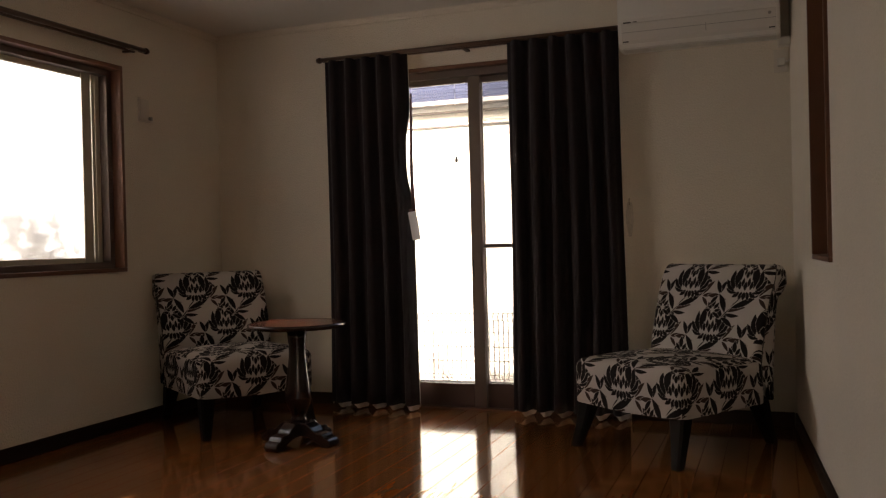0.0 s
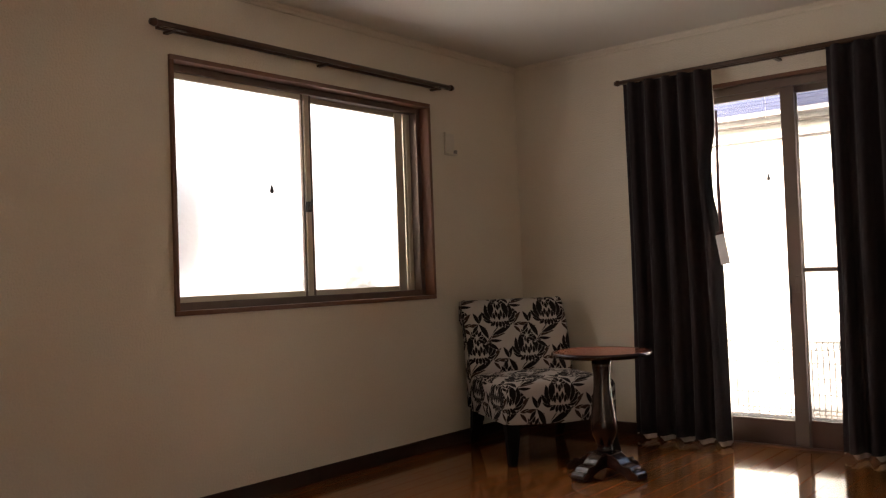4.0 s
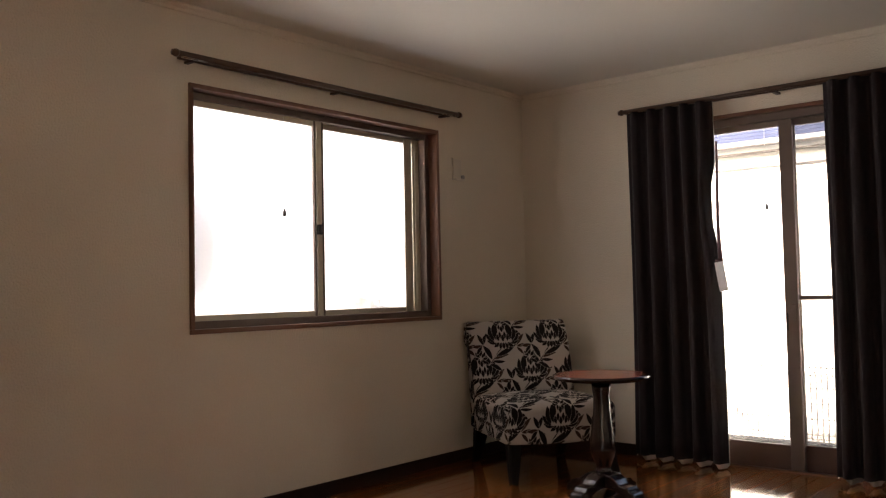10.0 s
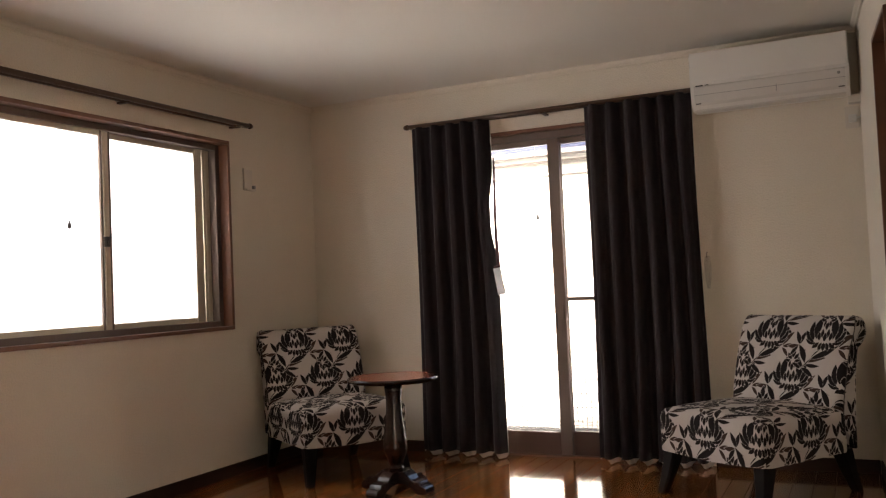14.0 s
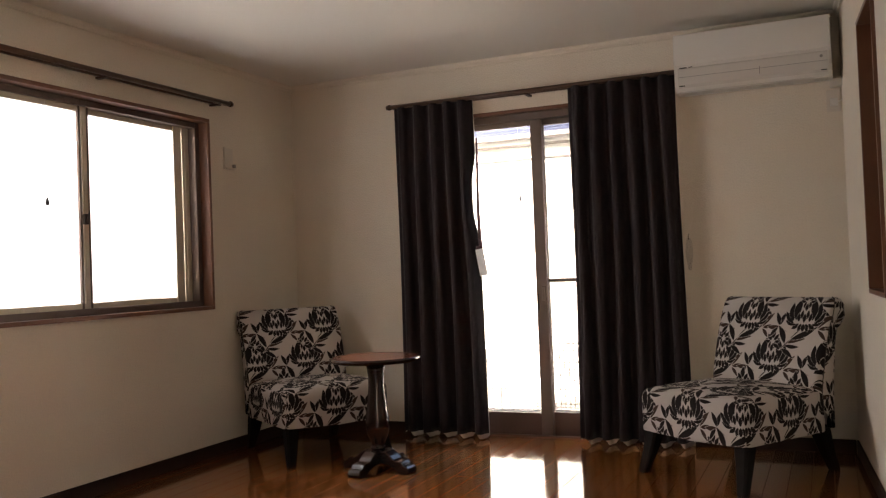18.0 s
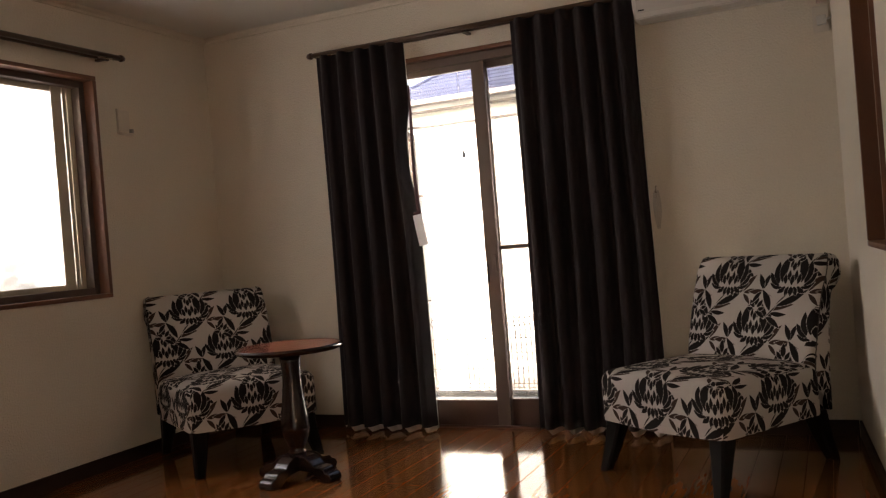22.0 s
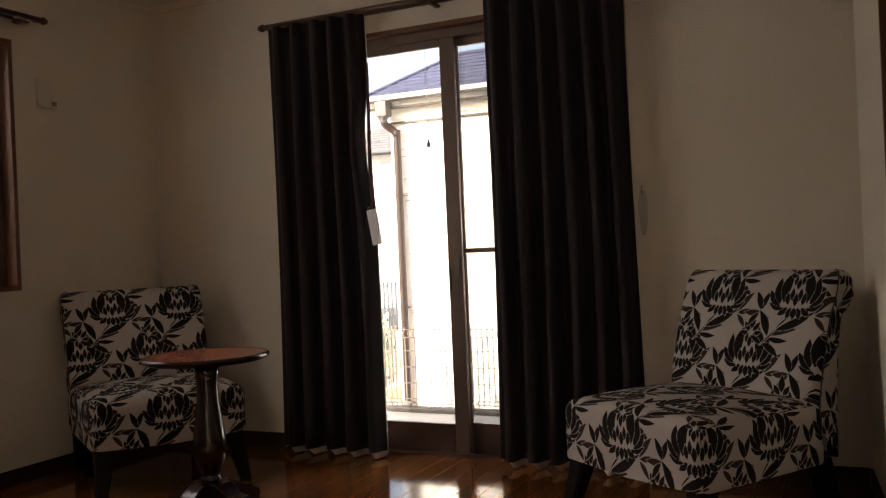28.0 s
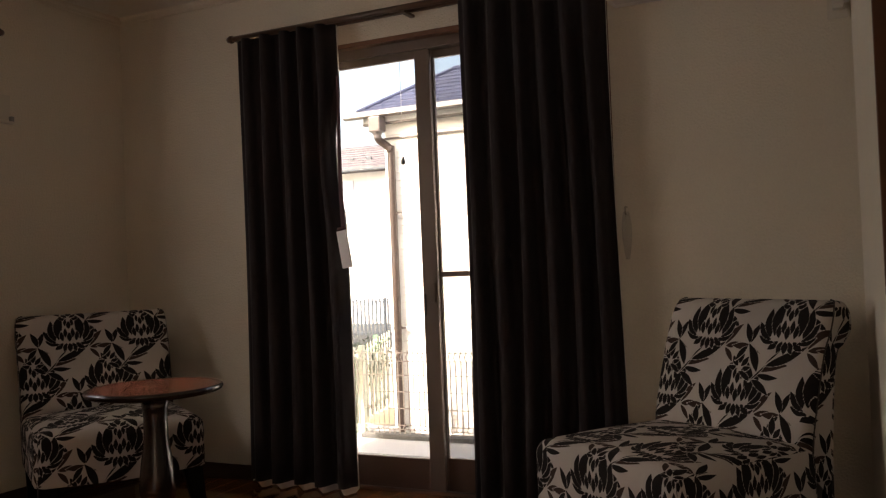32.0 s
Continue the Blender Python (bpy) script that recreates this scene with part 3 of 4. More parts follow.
# one half of the flower head, in millimetres: base x, y, tip x, y, half width, bend; nearest petals first
HEAD = [
    (0, -30, 0, 18, 8.5, 0), (15, -12, 17, 38, 7.5, 0.1), (0, 30, 0, 72, 8, 0), (31, -26, 37, 22, 8, 0.12), (17, 44, 13, 84, 6, 0.1),
    (0, 96, 0, 156, 11, 0), (6, 88, 34, 122, 8, 0.2), (6, 80, 46, 88, 7, 0.3),
    (50, -20, 33, 112, 16, 0.26), (66, -24, 84, 78, 15, 0.22), (62, -32, 118, 26, 12, 0.25), (48, -40, 110, -20, 10, 0.25),
    (0, -34, 0, -78, 9.5, 0), (14, -34, 30, -74, 9.5, 0.1), (30, -34, 68, -62, 10, 0.15),
]
# leaves of the stalk: base x, y, tip x, y, half width, bend, browner
STALK = [
    (-6, -66, -62, -122, 2.6, 0.1, 0), (-62, -122, -118, -182, 2.6, -0.1, 0),
    (-70, -130, 70, -58, 13.5, 0.16, 0), (-90, -152, 14, -124, 10, -0.2, 1), (-98, -160, -16, -166, 9, 0.2, 0),
    (-116, -180, -46, -226, 11, -0.18, 0), (-98, -154, -146, -62, 14, 0.22, 0),
    (-40, -104, 34, -102, 7.5, 0.2, 1), (-156, -62, -196, -112, 9, 0.2, 0), (92, -72, 132, -120, 8.5, -0.2, 1), (-122, -188, -172, -158, 8, 0.2, 0),
    (-150, -52, -178, 16, 11, 0.18, 0), (-146, -50, -122, 16, 10, -0.2, 0), (-152, -56, -218, -62, 10, -0.2, 1), (-150, -56, -100, -86, 2.4, 0, 0),
    (92, -62, 150, 10, 11, -0.22, 1), (88, -58, 104, 4, 8, 0.2, 1), (94, -66, 152, -50, 9, 0.2, 1), (92, -64, 52, -58, 2.2, 0, 1),
]


def motif():
    """Leaves of one repeat: (x, y, angle, length, half width, bend, browner), in metres."""
    out = []
    for ox, oy in ((0.0, 0.0), (CELL[0] / 2, -CELL[1] / 2)):
        for x0, y0, x1, y1, hw, bend in HEAD:
            for sd in ((1, -1) if x0 else (1,)):
                out.append((ox + sd * x0 * 0.0009, oy + y0 * 0.00104, math.atan2((y1 - y0) * 1.1, sd * (x1 - x0)), math.hypot(x1 - x0, y1 - y0) * 0.00102, hw * 0.00120, bend * sd, 0))
        for x0, y0, x1, y1, hw, bend, br in STALK:
            out.append((ox + x0 * 0.0009, oy + y0 * 0.00094, math.atan2(y1 - y0, x1 - x0), math.hypot(x1 - x0, y1 - y0) * 0.00106, hw * 0.00112, bend, br))
    return out


def print_field(uv):
    """How far inside the printed flowers and leaves each fabric point lies, in metres, and which of the leaves are browner."""
    field = np.full(len(uv), -1.0)
    brown = np.zeros(len(uv))
    for x, y, a, ln, hw, bend, br in motif():
        d = uv - np.array((x, y))
        mid = np.array((math.cos(a), math.sin(a))) * ln / 2
        d = (d - mid + np.array(CELL) / 2) % np.array(CELL) - np.array(CELL) / 2 + mid
        t = (d[:, 0] * math.cos(a) + d[:, 1] * math.sin(a)) / ln
        s = -d[:, 0] * math.sin(a) + d[:, 1] * math.cos(a)
        s = s - bend * ln * (t * t - t) * 1.0
        tc = np.clip(t, 0, 1)
        f = hw * np.sin(math.pi * tc ** 0.9) ** 1.05 - np.abs(s)
        f = np.where((t < 0) | (t > 1), np.minimum(f, -np.abs(t - tc) * ln), f)
        keep = np.minimum(f, -field - 0.0026)
        brown = np.where(keep > field, float(br), brown)
        field = np.maximum(field, keep)
    return field, brown


def fabric():
    m = mat("floral_print_fabric", (0.47, 0.42, 0.385), 0.9, vary=0.10, scale=14, fine=420, bump=0.35, spec=0.2)
    nt = m.node_tree
    b = nt.nodes["Principled BSDF"]
    base = b.inputs["Base Color"].links[0].from_socket
    at1, at2 = nt.nodes.new("ShaderNodeAttribute"), nt.nodes.new("ShaderNodeAttribute")
    at1.attribute_name, at2.attribute_name = "print", "brown"
    edge = nt.nodes.new("ShaderNodeMapRange")
    edge.inputs[1].default_value, edge.inputs[2].default_value = -0.0005, 0.0006
    nt.links.new(at1.outputs["Fac"], edge.inputs[0])
    ink = nt.nodes.new("ShaderNodeMix")
    ink.data_type = "RGBA"
    ink.inputs[6].default_value, ink.inputs[7].default_value = (0.014, 0.010, 0.009, 1), (0.050, 0.029, 0.021, 1)
    nt.links.new(at2.outputs["Fac"], ink.inputs[0])
    mx = nt.nodes.new("ShaderNodeMix")
    mx.data_type = "RGBA"
    nt.links.new(edge.outputs[0], mx.inputs[0])
    nt.links.new(base, mx.inputs[6])
    nt.links.new(ink.outputs[2], mx.inputs[7])
    nt.links.new(mx.outputs[2], b.inputs["Base Color"])
    return m


FABRIC = fabric()


def patches(name, sheets, parent, label=""):
    """One upholstered mesh from grids of (points, fabric coordinates), each rows x columns."""
    vs, uvs, fs, n = [], [], [], 0
    for P, U in sheets:
        r, c = P.shape[:2]
        vs.append(P.reshape(-1, 3))
        uvs.append(U.reshape(-1, 2))
        q = (np.arange(r - 1)[:, None] * c + np.arange(c - 1)[None, :]).ravel() + n
        fs.append(np.stack([q, q + 1, q + c + 1, q + c], 1))
        n += r * c
    vs, uvs, fs = np.concatenate(vs), np.concatenate(uvs), np.concatenate(fs)
    me = bpy.data.meshes.new(name)
    me.from_pydata(vs.tolist(), [], fs.tolist())
    f, br = print_field(uvs)
    for key, val in (("print", f), ("brown", br)):
        me.attributes.new(key, "FLOAT", "POINT").data.foreach_set("value", val.astype(np.float32))
    me.materials.append(FABRIC)
    me.polygons.foreach_set("use_smooth", [True] * len(me.polygons))
    ob = new(name, me)
    ob.parent = parent
    return tagged(ob, label)


CW, CD = 0.67, 0.69
STEP = 0.0034


def grid(a0, a1, b0, b1):
    a = np.linspace(a0, a1, max(3, int(abs(a1 - a0) / STEP)))
    b = np.linspace(b0, b1, max(3, int(abs(b1 - b0) / STEP)))
    return np.meshgrid(a, b)


def slipper_chair(m, label):
    ch = thing("slipper_chair", m, label, "chair", "matching floral chairs")
    x0, x1, y0, y1, z0, z1, R = -CW / 2, CW / 2, -CD / 2, 0.27, 0.215, 0.425, 0.045

    def soft(P):
        lo, hi = np.array((x0 + R, y0 + R, z0 + 0.012)), np.array((x1 - R, y1 - R, z1 - R))
        c = np.clip(P, lo, hi)
        d = P - c
        ln = np.linalg.norm(d, axis=-1, keepdims=True)
        r = np.where(P[..., 2:3] < z0 + 0.012, 0.012 + (R - 0.012) * np.clip(np.abs(d[..., 2:3]) < 1e-6, 0, 1), R)
        out = c + d / np.maximum(ln, 1e-9) * np.minimum(np.maximum(np.abs(d).max(-1, keepdims=True), 0), R)
        u, v = out[..., 0] / (CW / 2), (out[..., 1] - y0) / (y1 - y0)
        top = np.clip((out[..., 2] - (z1 - R)) / R, 0, 1)
        out[..., 2] += top * 0.030 * (1 - np.clip(np.abs(u), 0, 1) ** 2.4) * np.clip(np.sin(math.pi * np.clip(v * 0.85 + 0.08, 0, 1)), 0, 1)
        low = np.clip((z0 + 0.06 - out[..., 2]) / 0.06, 0, 1)
        out[..., 2] -= low * 0.012 * (1 - np.abs(u)) * (v < 0.2)
        return out
    sheets = []
    A, B = grid(x0, x1, z0, z1)
    sheets.append((soft(np.stack([A, np.full_like(A, y0), B], -1)), np.stack([A + 0.017, B - 0.34], -1)))
    A, B = grid(x0, x1, y0, y1)
    sheets.append((soft(np.stack([A, B, np.full_like(A, z1)], -1)), np.stack([A + 0.017, B - y0 + z1 - 0.34], -1)))
    for sx, off in ((x0, 0.11), (x1, 0.02)):
        A, B = grid(y0, y1, z0, z1)
        sheets.append((soft(np.stack([np.full_like(A, sx), A, B], -1)), np.stack([A * (1 if sx > 0 else -1) + off, B - 0.345], -1)))
    A, B = grid(x0, x1, y0, y1)
    sheets.append((soft(np.stack([A, B, np.full_like(A, z0)], -1))[::8, ::8], np.stack([A, B], -1)[::8, ::8]))
    seat = patches("seat", sheets, ch)

    fr = smooth_curve([(0, 0.205, 0.36), (0, 0.212, 0.46), (0, 0.246, 0.58), (0, 0.286, 0.70), (0, 0.322, 0.80), (0, 0.354, 0.850), (0, 0.392, 0.866)], 20)
    rr = smooth_curve([(0, 0.350, 0.215), (0, 0.352, 0.40), (0, 0.366, 0.60), (0, 0.386, 0.70), (0, 0.418, 0.722), (0, 0.458, 0.757), (0, 0.464, 0.812), (0, 0.438, 0.854), (0, 0.392, 0.866)], 15)

    def resample(c, n):
        q = np.array([tuple(p) for p in c])
        s = np.concatenate([[0], np.cumsum(np.linalg.norm(np.diff(q, axis=0), axis=1))])
        w = np.linspace(0, s[-1], n)
        return np.stack([np.interp(w, s, q[:, k]) for k in range(3)], 1), w
    nf = 160
    F, wf = resample(fr, nf)
    Rr, wr = resample(rr, nf)
    xs = np.linspace(x0, x1, int(CW / STEP))
    mid = (F + Rr) / 2
    lift = np.clip((np.linspace(0, 1, nf) - 0.80) / 0.20, 0, 1)
    round_top = 0.095 * (1 - np.sqrt(1 - lift ** 2))

    flare = 0.985 + 0.030 * np.linspace(0, 1, nf)

    def across(C, w, rad, off):
        P = np.zeros((nf, len(xs), 3))
        e = np.clip((np.abs(xs) - (CW / 2 - rad)) / rad, 0, 1)
        pull = 1 - np.sqrt(np.maximum(0, 1 - e ** 2))
        for k in range(3):
            P[..., k] = C[:, None, k] + (mid[:, None, k] - C[:, None, k]) * pull[None, :] * 0.45
        P[..., 0] = xs[None, :] * ((1 - round_top) * flare)[:, None]
        puff = 0.012 * (1 - (np.abs(xs) / (CW / 2)) ** 3)[None, :] * np.sin(math.pi * np.linspace(0, 1, nf))[:, None]
        P[..., 1] -= puff * (1 if off == 0 else -0.4)
        U = np.stack([np.broadcast_to(xs[None, :] + 0.115, P.shape[:2]), np.broadcast_to(w[:, None] - 0.425 + off, P.shape[:2])], -1)
        return P, U
    sheets = [across(F, wf, 0.03, 0), across(Rr, wr, 0.03, 0.21)]
    for sx in (x0, x1):
        k = np.linspace(0, 1, 34)
        Fe, Re = F + (mid - F) * 0.45, Rr + (mid - Rr) * 0.45
        P = Fe[:, None, :] + (Re - Fe)[:, None, :] * k[None, :, None]
        P[..., 0] = sx * ((1 - round_top) * flare)[:, None]
        U = np.stack([P[..., 1] * (1 if sx > 0 else -1) + 0.05, P[..., 2] - 0.66], -1)
        sheets.append((P, U))
    patches("backrest", sheets, ch)
    for sx in (x0, x1):
        pts = [(sx * 0.992 * (1 - q) * fl, p[1], p[2]) for p, q, fl in zip((F + (mid - F) * 0.40)[::3], round_top[::3], flare[::3])]
        me_pts = tube(pts, 0.0035, 6)
        part("piping", me_pts, FABRICPLAIN, ch, smooth=True)
    for sx, sy, fx, fy in ((-1, -1, -0.31, -0.355), (1, -1, 0.31, -0.355), (-1, 1, -0.285, 0.375), (1, 1, 0.285, 0.375)):
        tx, ty = sx * 0.278, -0.285 if sy < 0 else 0.275
        bm = bmesh.new()
        rings = []
        for h, w in ((0.0, 0.020), (0.004, 0.023), (0.10, 0.031), (0.20, 0.040), (0.225, 0.041)):
            k = h / 0.225
            k2 = k ** 0.8
            cx, cy = fx + (tx - fx) * k2, fy + (ty - fy) * k2
            rings.append([bm.verts.new((cx + a * w, cy + b * w, h)) for a, b in ((-1, -0.7), (-0.7, -1), (0.7, -1), (1, -0.7), (1, 0.7), (0.7, 1), (-0.7, 1), (-1, 0.7))])
        for a, b in zip(rings, rings[1:]):
            for k in range(8):
                bm.faces.new((a[k], a[(k + 1) % 8], b[(k + 1) % 8], b[k]))
        bm.faces.new(rings[0][::-1])
        bm.faces.new(rings[-1])
        part("leg", bm, LEG, ch, "black-stained tapered wooden leg")
    return ch


FABRICPLAIN = mat("black_piping", (0.05, 0.04, 0.035), 0.9, vary=0.2, scale=40, fine=300, bump=0.3)
chair = slipper_chair(pose(-0.310, 4.822, 0, 0, 0, -33.5), "armless slipper chair in black-and-cream floral fabric beside the curtain")
chair2 = copy_thing(chair, pose(-2.77, 4.751, 0, 0, 0, 56.3))
tagged(chair2, "armless slipper chair in black-and-cream floral fabric behind the table")


# ---- pedestal table ----
def pedestal_table(m):
    tb = thing("pedestal_table", m, "small round pedestal table in dark cherry lacquer", "table")
    top = part("tabletop", lathe([(0.19, 0.590), (0.228, 0.592), (0.243, 0.598), (0.250, 0.608), (0.248, 0.616), (0.240, 0.620), (0.233, 0.618)], 72), TABLEWOOD, tb, "moulded dark edge", smooth=True)
    part("inlay", lathe([(0.231, 0.612), (0.231, 0.6165), (0.229, 0.6185)], 72), TABLETOP, top, "reddish polished inset top")
    part("collar", lathe([(0.03, 0.575), (0.075, 0.582), (0.080, 0.590), (0.080, 0.5965)], 40), TABLEWOOD, tb, smooth=True)
    part("column", lathe([(0.034, 0.112), (0.041, 0.120), (0.041, 0.128), (0.033, 0.136), (0.041, 0.156), (0.060, 0.200), (0.067, 0.240), (0.062, 0.300), (0.051, 0.380), (0.044, 0.440), (0.043, 0.500), (0.047, 0.540), (0.052, 0.580)], 40), TABLEWOOD, tb, smooth=True)
    part("hub", lathe([(0.028, 0.045), (0.046, 0.055), (0.050, 0.085), (0.040, 0.108), (0.034, 0.118)], 32), TABLEWOOD, tb, smooth=True)
    for k in range(4):
        bm = extrude_profile([(0.03, 0.045), (0.03, 0.112), (0.072, 0.112), (0.104, 0.092), (0.126, 0.072), (0.140, 0.068), (0.176, 0.066), (0.186, 0.056), (0.190, 0.046), (0.206, 0.044), (0.220, 0.034), (0.225, 0.014), (0.216, 0.0), (0.165, 0.0), (0.140, 0.022), (0.095, 0.040)], "y", -0.040, 0.040)
        bmesh.ops.bevel(bm, geom=bm.edges[:], offset=0.004, segments=2, affect="EDGES", profile=0.5)
        bmesh.ops.rotate(bm, verts=bm.verts, cent=(0, 0, 0), matrix=Matrix.Rotation(radians(-9 + 90 * k), 3, "Z"))
        part("foot", bm, TABLEWOOD, tb, "stepped foot with a scrolled toe")
    return tb


pedestal_table(pose(-2.137, 4.385, 0))


# ---- air conditioner ----
def air_conditioner():
    ac = thing("air_conditioner", pose(-0.190, YB, 2.024), "white wall-mounted split air conditioner", "air conditioner")
    w, d = 0.405, 0.228
    prof = [(0.0, 0.01), (-0.10, 0.0), (-0.165, 0.006), (-0.198, 0.03), (-0.212, 0.06), (-0.222, 0.135), (-d, 0.15), (-d, 0.30), (-0.205, 0.318), (-0.19, 0.325), (0.0, 0.325)]
    part("body", extrude_profile(prof, "x", -w + 0.008, w - 0.008), PLASTIC, ac)
    for s in (-1, 1):
        part("end_cap", extrude_profile([(u * 0.99, v) for u, v in prof], "x", s * w - s * 0.008, s * w), PLASTIC, ac)
    part("front_panel", box(-w + 0.004, w - 0.004, -d - 0.006, -d + 0.002, 0.142, 0.318, 0.005, 3), PLASTIC, ac)
    lou = part("louver", extrude_profile([(-0.223, 0.130), (-0.227, 0.124), (-0.216, 0.036), (-0.204, 0.022), (-0.196, 0.03), (-0.206, 0.125)], "x", -w + 0.02, w - 0.02), GREYPLASTIC, ac, "pale grey air outlet flap")
    part("flap_joint", box(-w + 0.02, w - 0.02, -0.2235, -0.214, 0.079, 0.081), LINEGREY, lou)
    part("flap_joint", box(0.045, 0.048, -0.2245, -0.214, 0.05, 0.09), LINEGREY, lou)
    part("vent_slot", box(-w + 0.02, w - 0.02, -0.17, -0.08, 0.0, 0.008), GREYPLASTIC, ac)
    for s in (-1, 1):
        part("corner_hook", box(s * 0.365 - 0.015, s * 0.365 + 0.015, -0.216, -0.206, 0.03, 0.036, 0.002), DARK, ac)
    part("receiver", lathe([(0.008, 0), (0.008, 0.003), (0.006, 0.004)], 16), LINEGREY, ac).matrix_basis = pose(0.355, -0.224, 0.105, 90, 0, 0)
    part("brand_bar", box(-0.375, -0.335, -0.2275, -0.2235, 0.128, 0.134), DARK, ac)
    part("brand_bar", box(-0.325, -0.305, -0.2275, -0.2235, 0.130, 0.134), DARK, ac)
    return ac


air_conditioner()
tr = thing("pipe_cover", pose(0.235, YB, 1.9), "ivory plastic cover of the cooling pipes below the air conditioner", "pipe cover")
part("cover", box(-0.035, 0.035, -0.06, -0.001, 0.09, 0.14, 0.008, 3), IVORY, tr)
so = thing("wall_socket", pose(0.215, YB, 1.92), "white wall socket with a plug below the air conditioner", "wall socket")
part("plate", box(-0.035, 0.035, -0.008, -0.001, -0.06, 0.06, 0.003), IVORY, so)
pl = part("plug", box(-0.018, 0.022, -0.038, -0.008, -0.03, 0.012, 0.005, 3), GREYPLASTIC, so, "grey power plug")
part("lead", tube(smooth_curve([(0.02, -0.03, -0.01), (0.045, -0.035, 0.0), (0.055, -0.03, 0.05), (0.05, -0.025, 0.10)], 5), 0.004, 8), PLASTIC, pl, smooth=True)

# ---- small things on the walls ----
sw = thing("wall_bracket", pose(XL, 4.665, 1.83), "white L-shaped wall plate with a small grey knob", "wall plate")
part("plate", box(0.001, 0.016, -0.052, -0.042, -0.065, 0.075, 0.002), IVORY, sw)
part("ledge", box(0.001, 0.026, -0.042, 0.05, -0.066, -0.054, 0.002), IVORY, sw)
part("face", box(0.001, 0.004, -0.035, 0.045, -0.045, 0.07, 0.001), IVORY, sw)
part("knob", box(0.004, 0.024, 0.034, 0.052, -0.054, -0.030, 0.004), LINEGREY, sw)
ol = thing("wall_panel", pose(XL, 1.30, 0.40), "flat ivory wall panel with a small grey grille", "wall panel")
part("plate", box(0.001, 0.006, -0.10, 0.095, -0.13, 0.135, 0.002), IVORY, ol)
gr = part("grille", box(0.006, 0.009, 0.045, 0.080, -0.085, -0.055, 0.001), GREYPLASTIC, ol, "small grey grille")
for k in range(3):
    part("grille_slot", box(0.009, 0.0102, 0.049, 0.076, -0.081 + k * 0.009, -0.077 + k * 0.009), LINEGREY, gr)

tg = thing("tieback_tag", pose(-1.845, YB - 0.145, 1.20), "silvery paper tag on a maroon tieback cord", "tag")
band = bmesh.new()
prev = None
for i in range(15):
    v = i / 14
    x, z, w = 0.012 - 0.014 * math.sin(math.pi * v) * (1 - v) - 0.004 * v, 0.70 * v, 0.012 - 0.006 * v
    q = [band.verts.new((x + a, b, z)) for a, b in ((-w, 0.0), (w, -0.004), (w, 0.004), (-w, 0.006))]
    if prev:
        for k in range(4):
            band.faces.new((prev[k], prev[(k + 1) % 4], q[(k + 1) % 4], q[k]))
    prev = q
part("tieback_band", band, CORD, tg)
part("band_knot", tube([(-0.018, 0, 0.005), (0.018, 0, 0.012)], 0.009, 8), CORD, tg, smooth=True)
tgb = box(-0.026, 0.026, -0.006, 0.006, -0.17, 0.0, 0.003)
bmesh.ops.rotate(tgb, verts=tgb.verts, cent=(0, 0, 0), matrix=Matrix.Rotation(radians(-9), 3, "Y"))
part("tag_card", tgb, PAPERTAG, tg, "silvery white card packet")
pk = thing("tieback_packet", pose(-0.585, YB - 0.012, 1.21), "clear plastic packet hanging on a wall hook", "plastic packet")
part("hook", tube(smooth_curve([(0, 0.011, 0.02), (0, -0.012, 0.02), (0, -0.02, 0.0), (0, -0.012, -0.012)], 5), 0.003, 8), CHROME, pk, smooth=True)
bag = bmesh.new()
rows_ = []
for j in range(9):
    v = j / 8
    rows_.append([bag.verts.new((0.021 * (u - 0.5) * 2 * math.sin(0.6 + 2.2 * v), -0.006 - 0.012 * math.sin(math.pi * u) * math.sin(math.pi * v) - 0.004 * math.sin(9 * u + 7 * v), -0.19 * v)) for u in [k / 7 for k in range(8)]])
for a, b in zip(rows_, rows_[1:]):
    for k in range(7):
        bag.faces.new((a[k], a[k + 1], b[k + 1], b[k]))
bmesh.ops.solidify(bag, geom=bag.faces[:], thickness=0.002)
part("bag", bag, PACKET, pk, smooth=True)


